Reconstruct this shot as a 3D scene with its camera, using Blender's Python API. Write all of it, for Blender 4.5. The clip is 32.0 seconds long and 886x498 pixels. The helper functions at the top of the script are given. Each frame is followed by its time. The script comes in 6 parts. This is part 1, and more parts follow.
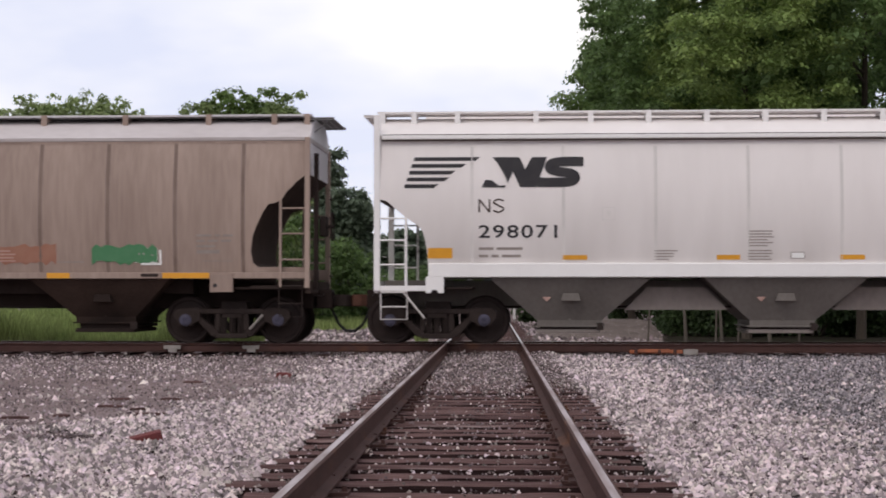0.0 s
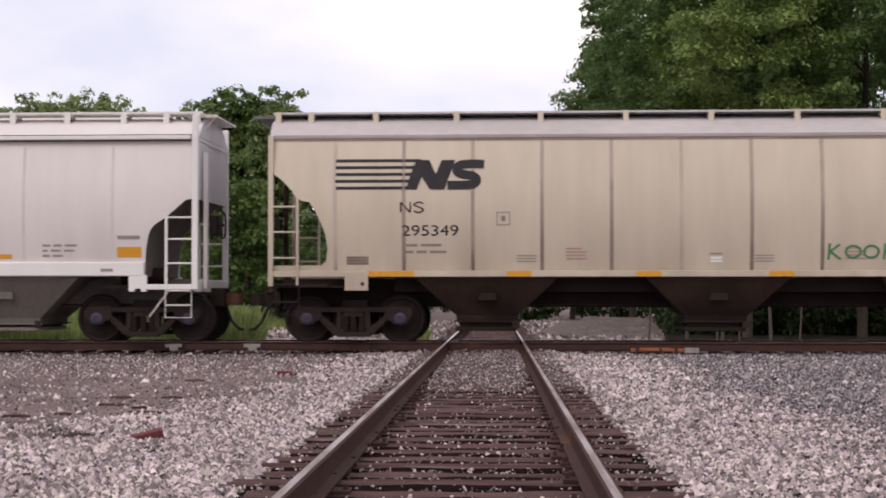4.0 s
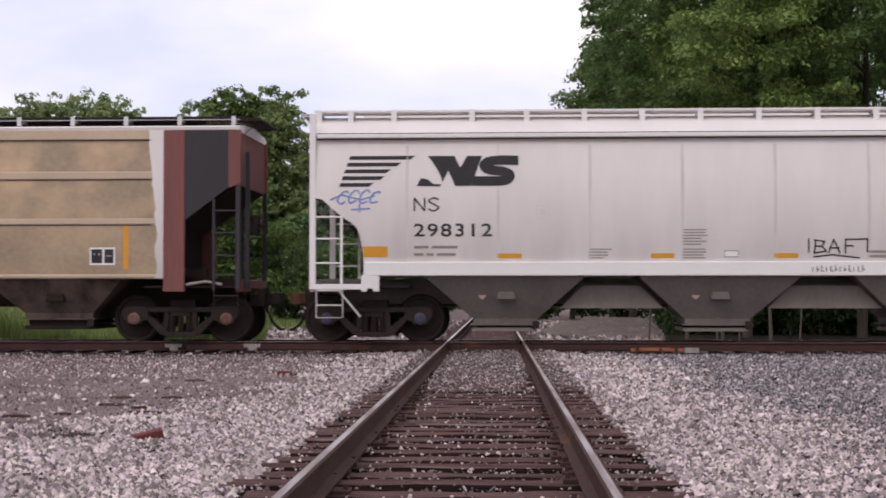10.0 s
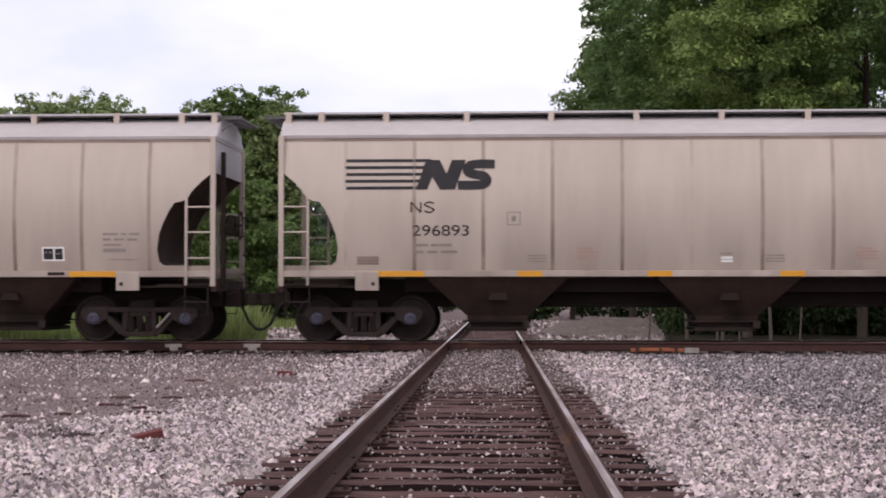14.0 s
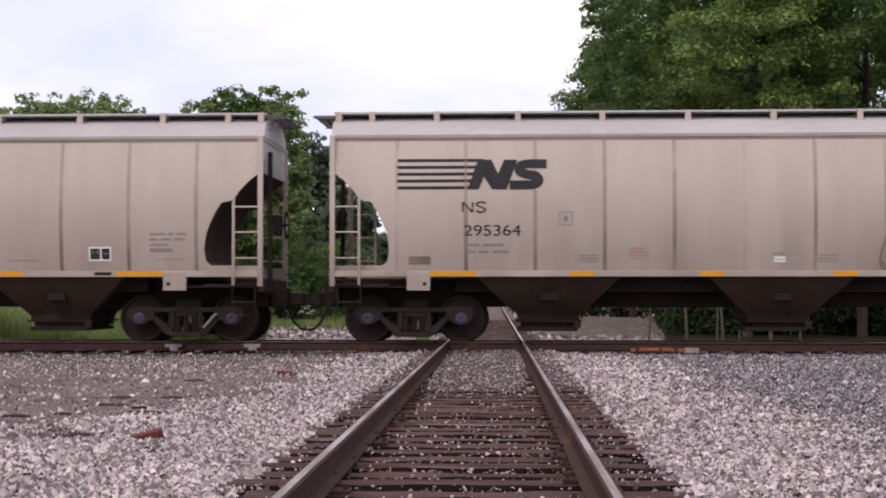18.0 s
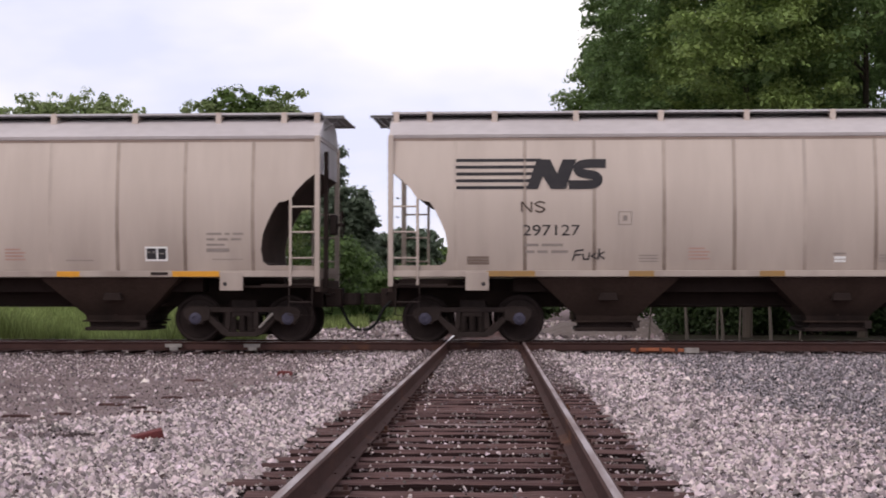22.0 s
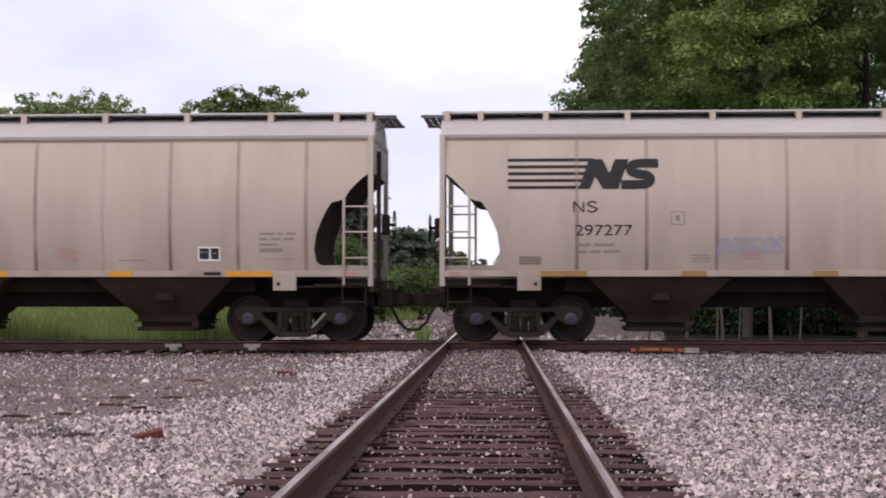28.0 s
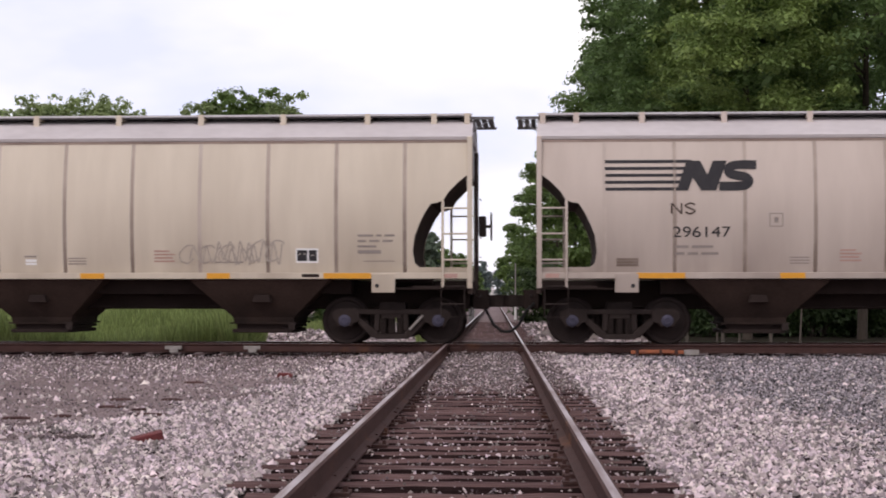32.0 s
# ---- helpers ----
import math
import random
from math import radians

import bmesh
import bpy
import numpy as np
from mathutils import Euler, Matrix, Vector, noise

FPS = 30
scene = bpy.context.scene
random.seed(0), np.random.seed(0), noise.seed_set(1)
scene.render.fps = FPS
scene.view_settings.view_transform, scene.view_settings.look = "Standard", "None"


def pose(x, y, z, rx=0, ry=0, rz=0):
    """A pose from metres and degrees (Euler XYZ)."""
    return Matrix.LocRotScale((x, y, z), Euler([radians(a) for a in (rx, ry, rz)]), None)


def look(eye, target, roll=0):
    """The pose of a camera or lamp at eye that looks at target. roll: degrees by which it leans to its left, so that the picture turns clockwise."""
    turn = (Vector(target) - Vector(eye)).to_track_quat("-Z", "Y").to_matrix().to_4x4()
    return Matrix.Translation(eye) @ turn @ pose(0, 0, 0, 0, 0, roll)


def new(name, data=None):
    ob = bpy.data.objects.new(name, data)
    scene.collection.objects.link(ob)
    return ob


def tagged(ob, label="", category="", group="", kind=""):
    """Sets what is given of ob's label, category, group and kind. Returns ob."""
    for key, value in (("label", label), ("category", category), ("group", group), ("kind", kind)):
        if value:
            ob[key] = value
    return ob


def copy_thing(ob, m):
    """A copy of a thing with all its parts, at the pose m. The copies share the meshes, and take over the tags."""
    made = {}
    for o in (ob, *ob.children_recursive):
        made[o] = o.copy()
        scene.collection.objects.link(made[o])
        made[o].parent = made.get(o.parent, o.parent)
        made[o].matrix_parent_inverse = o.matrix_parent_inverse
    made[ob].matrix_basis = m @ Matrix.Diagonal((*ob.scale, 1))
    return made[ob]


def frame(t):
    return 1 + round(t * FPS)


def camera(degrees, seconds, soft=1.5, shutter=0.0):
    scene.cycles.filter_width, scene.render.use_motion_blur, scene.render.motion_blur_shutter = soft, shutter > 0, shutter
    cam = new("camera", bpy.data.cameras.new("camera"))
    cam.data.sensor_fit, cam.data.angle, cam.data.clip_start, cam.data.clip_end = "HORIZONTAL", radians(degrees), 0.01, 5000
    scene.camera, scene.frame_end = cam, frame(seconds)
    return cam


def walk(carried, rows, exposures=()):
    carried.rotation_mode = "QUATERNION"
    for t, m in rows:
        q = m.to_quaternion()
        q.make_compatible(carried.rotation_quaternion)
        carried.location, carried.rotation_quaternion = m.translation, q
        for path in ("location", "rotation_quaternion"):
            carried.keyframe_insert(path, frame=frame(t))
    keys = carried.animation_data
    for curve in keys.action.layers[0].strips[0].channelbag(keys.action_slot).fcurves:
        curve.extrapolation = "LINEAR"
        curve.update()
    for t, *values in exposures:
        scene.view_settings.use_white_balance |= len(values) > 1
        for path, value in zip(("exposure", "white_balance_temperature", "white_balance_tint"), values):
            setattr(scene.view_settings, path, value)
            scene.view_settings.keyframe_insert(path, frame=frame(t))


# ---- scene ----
# ---------------------------------------------------------------- camera
# z = 0 is the top of the rails; the near track runs along +y, the crossing line along LINE
EYE = Vector((0.213, 0.0, 0.878))
F = 0.5 / math.tan(radians(15.0))
FORWARD = Vector((-0.03193, 0.99907, 0.02904)).normalized()
RIGHT = FORWARD.cross(Vector((0, 0, 1))).normalized()
UP = RIGHT.cross(FORWARD)


def aim(dx=0.0, dy=0.0):
    """The camera's pose, with its aim off by dx, dy thousandths of a radian."""
    return look(EYE, EYE + 30 * (FORWARD + RIGHT * dx / 1000 + UP * dy / 1000))


cam = camera(30.0, 32.0, soft=1.8, shutter=0.12)
walk(cam, [(0.0, aim(0.7, 0.95)), (0.3, aim()), (31.4, aim()), (32.0, aim(0.0, 1.2))],
     exposures=[(t, e - 0.1, 6800 if t < 3.3 or t > 9.3 else 7050, 12 if t < 3.3 else 16) for t, e in ((0.0, -0.15), (1.0, -0.34), (2.7, -0.36), (3.1, -0.32), (3.5, -0.16), (5.4, -0.08), (6.0, 0.02), (7.0, 0.12), (8.0, 0.22), (9.0, 0.2), (9.6, 0.0), (10.2, -0.2), (11.0, -0.32), (11.5, -0.2), (12.2, -0.01),
                (13.0, -0.02), (17.0, -0.06), (19.0, -0.06), (20.5, -0.04), (22.0, -0.12), (23.0, -0.04), (23.5, -0.12), (24.3, -0.27), (25.3, -0.3), (26.2, -0.15), (27.5, -0.02), (28.0, -0.11), (29.0, 0.0), (32.0, -0.04))])

# ---------------------------------------------------------------- world and sun
SUN_EL, SUN_AZ = radians(43), radians(205)
world = bpy.data.worlds.new("overcast_sky")
scene.world = world
world.use_nodes = True
wn, wl = world.node_tree.nodes, world.node_tree.links
wn.clear()
sky = wn.new("ShaderNodeTexSky")
sky.sky_type = "NISHITA"
sky.sun_disc = False
sky.sun_elevation, sky.sun_rotation = SUN_EL, SUN_AZ
wcoord = wn.new("ShaderNodeTexCoord")
wmap = wn.new("ShaderNodeMapping")
wmap.inputs["Scale"].default_value = (1.0, 1.0, 2.6)
wnoise = wn.new("ShaderNodeTexNoise")
wnoise.inputs["Scale"].default_value = 3.2
wnoise.inputs["Detail"].default_value = 5.0
wramp = wn.new("ShaderNodeValToRGB")
wramp.color_ramp.elements[0].position, wramp.color_ramp.elements[0].color = 0.40, (0.70, 0.75, 0.93, 1)
wramp.color_ramp.elements[1].position, wramp.color_ramp.elements[1].color = 0.60, (1.0, 1.0, 1.02, 1)
wback = wn.new("ShaderNodeBackground")
wback.inputs["Strength"].default_value = 1.2
wsky = wn.new("ShaderNodeBackground")
wsky.inputs["Strength"].default_value = 0.015
wadd = wn.new("ShaderNodeAddShader")
wout = wn.new("ShaderNodeOutputWorld")
wl.new(wcoord.outputs["Generated"], wmap.inputs["Vector"])
wl.new(wmap.outputs["Vector"], wnoise.inputs["Vector"])
wl.new(wnoise.outputs["Fac"], wramp.inputs["Fac"])
wl.new(wramp.outputs["Color"], wback.inputs["Color"])
wl.new(sky.outputs["Color"], wsky.inputs["Color"])
wl.new(wback.outputs["Background"], wadd.inputs[0])
wl.new(wsky.outputs["Background"], wadd.inputs[1])
wl.new(wadd.outputs["Shader"], wout.inputs["Surface"])

sun = new("sun", bpy.data.lights.new("sun", "SUN"))
sun.data.energy, sun.data.angle, sun.data.color = 0.9, radians(24), (1.0, 0.96, 0.9)
sun.matrix_world = look((math.sin(SUN_AZ) * math.cos(SUN_EL) * 50, math.cos(SUN_AZ) * math.cos(SUN_EL) * 50, math.sin(SUN_EL) * 50), (0, 0, 0))

# ---------------------------------------------------------------- materials


def material(name, base, dark=None, rough=0.7, metal=0.0, scale=4.0, stretch=(1, 1, 1), fine=60.0, bump=0.15,
             amount=0.6, detail=4.0, island=0.0, island_power=1.0, mottle=0.0, spot_z=None, spot=None, spot_scale=1.0, spot_at=(0.56, 0.68), spot_detail=6.0, world_space=False, spec=0.3):
    """A surface in two tones at two scales, with grain in its relief; spot: a third tone in patches; island: spread between loose pieces."""
    mat = bpy.data.materials.new(name)
    mat.use_nodes = True
    n, l = mat.node_tree.nodes, mat.node_tree.links
    shader = n["Principled BSDF"]
    shader.inputs["Roughness"].default_value = rough
    shader.inputs["Metallic"].default_value = metal
    shader.inputs["Specular IOR Level"].default_value = spec
    co = n.new("ShaderNodeTexCoord")
    geo = n.new("ShaderNodeNewGeometry")
    info = n.new("ShaderNodeObjectInfo")
    mapping = n.new("ShaderNodeMapping")
    mapping.inputs["Scale"].default_value = stretch
    if world_space:
        l.new(geo.outputs["Position"], mapping.inputs["Vector"])
    else:
        shift = n.new("ShaderNodeVectorMath")
        shift.operation = "MULTIPLY_ADD"
        shift.inputs[1].default_value = (37.0, 11.0, 23.0)
        l.new(info.outputs["Random"], shift.inputs[0])
        l.new(co.outputs["Object"], shift.inputs[2])
        l.new(shift.outputs["Vector"], mapping.inputs["Vector"])
    dark = dark or tuple(c * 0.6 for c in base)

    def noise_node(s, detail=4.0):
        node = n.new("ShaderNodeTexNoise")
        node.inputs["Scale"].default_value = s
        node.inputs["Detail"].default_value = detail
        l.new(mapping.outputs["Vector"], node.inputs["Vector"])
        return node.outputs["Fac"]

    def mix(fac, a, b):
        node = n.new("ShaderNodeMix")
        node.data_type = "RGBA"
        if isinstance(fac, float):
            node.inputs["Factor"].default_value = fac
        else:
            l.new(fac, node.inputs["Factor"])
        for socket, c in ((node.inputs["A"], a), (node.inputs["B"], b)):
            if isinstance(c, tuple):
                socket.default_value = (*c[:3], 1)
            else:
                l.new(c, socket)
        return node.outputs["Result"]

    def ramp(fac, lo, hi):
        node = n.new("ShaderNodeMapRange")
        node.inputs["From Min"].default_value, node.inputs["From Max"].default_value = lo, hi
        l.new(fac, node.inputs["Value"])
        return node.outputs["Result"]

    def math_node(op, a, b):
        node = n.new("ShaderNodeMath")
        node.operation = op
        for socket, v in zip(node.inputs, (a, b)):
            if isinstance(v, float):
                socket.default_value = v
            else:
                l.new(v, socket)
        return node.outputs[0]

    big = ramp(noise_node(scale, detail), 0.35, 0.68)
    small = noise_node(fine, 3.0)
    fac = math_node("MULTIPLY", math_node("ADD", math_node("MULTIPLY", big, 0.65), math_node("MULTIPLY", ramp(small, 0.35, 0.65), 0.35)), amount)
    colour = mix(fac, base, dark)
    if spot:
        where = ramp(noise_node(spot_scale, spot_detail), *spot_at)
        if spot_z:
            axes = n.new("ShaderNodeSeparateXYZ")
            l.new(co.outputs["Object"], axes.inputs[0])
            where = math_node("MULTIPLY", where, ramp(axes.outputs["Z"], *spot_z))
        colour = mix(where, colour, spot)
    if island:
        vary = n.new("ShaderNodeHueSaturation")
        l.new(colour, vary.inputs["Color"])
        span = n.new("ShaderNodeMapRange")
        span.inputs["To Min"].default_value, span.inputs["To Max"].default_value = 1 - min(island, 0.9), 1 + island * (1.0 if island_power == 1.0 else 1.9)
        l.new(math_node("POWER", geo.outputs["Random Per Island"], island_power), span.inputs["Value"])
        l.new(span.outputs["Result"], vary.inputs["Value"])
        if mottle:
            toss = n.new("ShaderNodeTexWhiteNoise")
            toss.noise_dimensions = "1D"
            l.new(geo.outputs["Random Per Island"], toss.inputs["W"])
            hue = n.new("ShaderNodeMapRange")
            hue.inputs["To Min"].default_value, hue.inputs["To Max"].default_value = 0.5 - mottle, 0.5 + mottle
            l.new(toss.outputs["Value"], hue.inputs["Value"])
            l.new(hue.outputs["Result"], vary.inputs["Hue"])
        colour = vary.outputs["Color"]
    l.new(colour, shader.inputs["Base Color"])
    if bump:
        relief = n.new("ShaderNodeBump")
        relief.inputs["Strength"].default_value = bump
        relief.inputs["Distance"].default_value = 0.02
        l.new(small, relief.inputs["Height"])
        l.new(relief.outputs["Normal"], shader.inputs["Normal"])
    return mat


STREAK = (1.0, 1.0, 0.10)
# Both beiges darken downwards: road grime plus the bellied side's shading in the colour.
M_BEIGE = material("weathered_shaded_beige_paint", (0.60, 0.508, 0.442), (0.44, 0.362, 0.311), 0.55, scale=1.3, stretch=(1, 1, 0.16), fine=5, bump=0.02, detail=1.5, amount=0.5,
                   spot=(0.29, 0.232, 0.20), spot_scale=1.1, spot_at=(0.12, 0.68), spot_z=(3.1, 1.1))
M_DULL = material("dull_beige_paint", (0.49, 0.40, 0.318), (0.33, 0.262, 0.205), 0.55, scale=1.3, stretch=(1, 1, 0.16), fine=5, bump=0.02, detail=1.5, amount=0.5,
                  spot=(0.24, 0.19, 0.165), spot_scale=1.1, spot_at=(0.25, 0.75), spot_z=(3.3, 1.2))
M_BROWN = material("sooty_brown_beige_paint", (0.36, 0.27, 0.225), (0.20, 0.14, 0.115), 0.65, scale=1.0, stretch=STREAK, fine=12, bump=0.05, amount=0.8)
# Spots deepen downwards, mixing grime with shading of the belly.
M_WHITE = material("pale_grey_paint", (0.77, 0.72, 0.70), (0.65, 0.60, 0.58), 0.5, scale=1.2, stretch=(1, 1, 0.2), fine=5, bump=0.02, detail=1.5, amount=0.45,
                   spot=(0.44, 0.395, 0.375), spot_scale=1.0, spot_at=(0.28, 0.85), spot_z=(3.2, 1.2), spot_detail=3.0)
M_WHITE_CLEAN = material("clean_white_paint", (0.80, 0.775, 0.76), (0.68, 0.65, 0.635), 0.5, scale=2, fine=30, bump=0.02, amount=0.4)
# Light upper spots carry a warm sky reflection in the colour.
M_TAN = material("sky_glow_tan_paint", (0.42, 0.315, 0.205), (0.26, 0.19, 0.128), 0.28, scale=0.8, stretch=(1, 1, 1.2), fine=10, bump=0.02, amount=0.9, spot_detail=3.0, spec=0.5,
                 spot=(0.60, 0.41, 0.25), spot_scale=1.2, spot_at=(0.42, 0.72), spot_z=(1.6, 3.2))
# Ends lit by the sky: their pale lavender is put into the colour.
M_END = material("sky_lit_lavender_end_sheet", (0.72, 0.69, 0.715), (0.52, 0.49, 0.51), 0.45, scale=1.5, stretch=(1, 1, 0.3), fine=9, bump=0.03, amount=0.7)
# Lavender of the reflected sky is mixed into the roof colour.
M_ROOF = material("sky_tinted_grey_roof_paint", (0.56, 0.51, 0.505), (0.42, 0.375, 0.37), 0.5, scale=1.0, stretch=(0.5, 1, 1), fine=8, bump=0.03, amount=0.7)
M_SLOPE = material("dark_brown_slope_sheet", (0.085, 0.060, 0.051), (0.036, 0.026, 0.023), 0.85, scale=1.4, fine=16, bump=0.1, spec=0.08)
M_BAY_GREY = material("grey_brown_dusted_bay", (0.155, 0.118, 0.100), (0.065, 0.048, 0.042), 0.85, scale=1.2, stretch=(1, 1, 0.5), fine=14, bump=0.1, spec=0.08, spot=(0.035, 0.027, 0.025), spot_scale=1.6, spot_at=(0.45, 0.65))
M_LIGHT_TAUPE = material("light_taupe_steel", (0.30, 0.255, 0.235), (0.17, 0.14, 0.128), 0.8, scale=1.2, stretch=(1, 1, 0.6), fine=12, bump=0.05, spec=0.08)
M_WALK = material("bright_galvanised_walk_edge", (0.62, 0.60, 0.61), (0.40, 0.385, 0.39), 0.5, 0.1, scale=3, fine=30, bump=0.05)
M_TAN_LIGHT = material("faded_tan_band", (0.56, 0.435, 0.32), (0.40, 0.30, 0.22), 0.5, scale=1.0, fine=12, bump=0.02)
M_RED = material("faded_oxide_red_paint", (0.23, 0.085, 0.075), (0.12, 0.05, 0.05), 0.65, scale=2.0, stretch=STREAK, fine=16, bump=0.08)
M_CHARCOAL = material("charcoal_panel_paint", (0.042, 0.038, 0.042), (0.028, 0.025, 0.028), 0.6, scale=2.0, stretch=STREAK, fine=20, bump=0.04)
M_SOOT = material("sooty_underframe_steel", (0.037, 0.026, 0.023), (0.019, 0.013, 0.012), 0.85, scale=2.0, fine=25, bump=0.2, spec=0.08)
# Pale car grey, darkened for dust and for shade under the body.
M_DIRTY_SHADE_GREY = material("dusty_shaded_grey_steel", (0.20, 0.178, 0.163), (0.105, 0.09, 0.082), 0.8, scale=1.5, stretch=(1, 1, 0.4), fine=16, bump=0.1, spec=0.08)
# Turns near-black towards the bottom of the bay.
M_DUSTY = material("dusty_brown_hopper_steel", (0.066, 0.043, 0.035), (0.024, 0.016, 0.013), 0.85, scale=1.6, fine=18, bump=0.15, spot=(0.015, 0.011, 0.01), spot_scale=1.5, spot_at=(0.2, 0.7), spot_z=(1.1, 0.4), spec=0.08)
M_IRON = material("dusty_cast_iron", (0.042, 0.031, 0.028), (0.018, 0.013, 0.012), 0.75, scale=5.0, fine=40, bump=0.25, spec=0.08)
M_RUST = material("rusted_iron", (0.15, 0.068, 0.048), (0.06, 0.035, 0.03), 0.8, scale=4.0, fine=30, bump=0.25, spec=0.08)
M_WHEEL = material("dark_wheel_steel", (0.036, 0.026, 0.024), (0.018, 0.013, 0.012), 0.6, 0.2, scale=6.0, fine=50, bump=0.2, spec=0.08)
M_CAP = material("blue_grey_bearing_cap", (0.085, 0.080, 0.115), (0.042, 0.038, 0.052), 0.5, 0.2, scale=6.0, fine=40, bump=0.1, spec=0.08)
M_CAP_RUST = material("rusty_bearing_cap", (0.20, 0.11, 0.09), (0.10, 0.06, 0.05), 0.7, 0.1, scale=6.0, fine=40, bump=0.1)
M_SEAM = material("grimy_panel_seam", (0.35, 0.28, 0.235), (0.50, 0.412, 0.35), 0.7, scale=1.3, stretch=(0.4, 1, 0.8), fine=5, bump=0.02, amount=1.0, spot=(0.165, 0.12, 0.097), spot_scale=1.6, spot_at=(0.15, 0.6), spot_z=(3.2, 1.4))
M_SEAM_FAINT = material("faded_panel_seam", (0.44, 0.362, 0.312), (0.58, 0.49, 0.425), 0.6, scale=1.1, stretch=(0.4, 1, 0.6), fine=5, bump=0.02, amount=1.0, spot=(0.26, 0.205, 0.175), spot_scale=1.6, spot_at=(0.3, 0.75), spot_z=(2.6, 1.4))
# Cream side darkens downwards too: grime with belly shading mixed in.
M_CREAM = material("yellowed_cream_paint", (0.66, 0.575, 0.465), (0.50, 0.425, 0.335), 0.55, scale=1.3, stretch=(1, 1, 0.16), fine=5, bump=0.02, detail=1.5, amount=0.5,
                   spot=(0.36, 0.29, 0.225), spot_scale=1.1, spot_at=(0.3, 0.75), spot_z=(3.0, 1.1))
M_SEAM_DARK = material("sooty_panel_seam", (0.155, 0.108, 0.09), (0.23, 0.168, 0.14), 0.7, scale=1.3, stretch=(0.4, 1, 0.8), fine=5, bump=0.02, amount=1.0)
M_SEAM_PALE = material("faint_panel_seam", (0.56, 0.525, 0.505), (0.70, 0.655, 0.63), 0.6, scale=1.6, stretch=(1, 1, 0.5), fine=6, bump=0.02, amount=1.0)
M_BLACK = material("black_lettering_paint", (0.022, 0.02, 0.024), (0.045, 0.04, 0.04), 0.6, scale=5, fine=30, bump=0.0)
M_GREY_INK = material("grey_stencil_paint", (0.25, 0.21, 0.19), (0.36, 0.31, 0.28), 0.7, scale=5, fine=30, bump=0.0)
M_RED_INK = material("faded_red_stencil_paint", (0.42, 0.24, 0.20), (0.5, 0.36, 0.31), 0.7, scale=5, fine=30, bump=0.0)
M_YELLOW = material("reflective_yellow_tape", (0.72, 0.33, 0.03), (0.55, 0.25, 0.04), 0.4, scale=6, fine=30, bump=0.0, amount=0.5)
M_YELLOW_DULL = material("grimy_yellow_tape", (0.36, 0.20, 0.06), (0.26, 0.17, 0.09), 0.6, scale=6, fine=30, bump=0.0, amount=0.8)
M_STICKER = material("white_sticker", (0.85, 0.84, 0.82), (0.75, 0.74, 0.72), 0.5, scale=6, fine=30, bump=0.0)
M_NAVY = material("navy_number_panel", (0.03, 0.035, 0.055), (0.05, 0.05, 0.06), 0.6, scale=5, fine=30, bump=0.0)
M_GRATE = material("galvanised_roof_walk", (0.22, 0.21, 0.21), (0.12, 0.115, 0.115), 0.6, 0.2, scale=5, fine=40, bump=0.2)
M_RUBBER = material("black_rubber_hose", (0.02, 0.02, 0.02), (0.035, 0.032, 0.03), 0.7, scale=8, fine=40, bump=0.1)
M_RAIL = material("rusty_brown_rail_steel", (0.078, 0.041, 0.036), (0.036, 0.020, 0.018), 0.75, 0.0, scale=3.0, fine=40, bump=0.25, spot=(0.13, 0.06, 0.035), spot_scale=1.4, spot_at=(0.6, 0.75), spec=0.08)
M_RAIL_TOP = material("worn_rail_head", (0.62, 0.59, 0.59), (0.45, 0.42, 0.41), 0.30, 0.85, scale=2.0, fine=60, bump=0.04)
# Pale spots paint a lavender sheen over the worn steel.
M_RAIL_DULL = material("worn_sheen_rail_head", (0.22, 0.155, 0.142), (0.12, 0.078, 0.07), 0.45, 0.35, scale=2.0, stretch=(6, 0.5, 1), fine=30, bump=0.06, spot=(0.42, 0.36, 0.37), spot_scale=1.5, spot_at=(0.40, 0.60))
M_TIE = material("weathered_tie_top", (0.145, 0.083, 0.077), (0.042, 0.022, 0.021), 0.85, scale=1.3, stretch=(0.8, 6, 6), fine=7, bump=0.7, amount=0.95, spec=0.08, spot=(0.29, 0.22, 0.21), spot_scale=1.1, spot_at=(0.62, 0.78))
# Side tone: creosote, darkened further for the shade between ties.
M_TIE_SIDE = material("creosoted_shaded_tie_side", (0.040, 0.023, 0.022), (0.014, 0.008, 0.008), 0.9, scale=1.6, stretch=(0.8, 6, 6), fine=9, bump=0.7, amount=0.9, spec=0.06)
M_ORANGE = material("rusty_orange_steel", (0.42, 0.13, 0.06), (0.16, 0.07, 0.05), 0.7, 0.1, scale=5, fine=30, bump=0.2)
M_BRICK = material("red_clay_brick", (0.15, 0.036, 0.035), (0.085, 0.026, 0.027), 0.85, scale=12, fine=90, bump=0.4)
M_PALE = material("pale_joint_bar_steel", (0.33, 0.30, 0.28), (0.19, 0.16, 0.145), 0.6, 0.1, scale=8, fine=40, bump=0.2)
M_BARK = material("grey_brown_bark", (0.085, 0.068, 0.055), (0.04, 0.033, 0.027), 0.9, scale=3, stretch=(3, 3, 0.5), fine=30, bump=0.6, spec=0.08)
M_PALE_BARK = material("pale_sapling_bark", (0.13, 0.112, 0.095), (0.07, 0.06, 0.05), 0.9, scale=3, stretch=(3, 3, 0.5), fine=30, bump=0.5, spec=0.08)


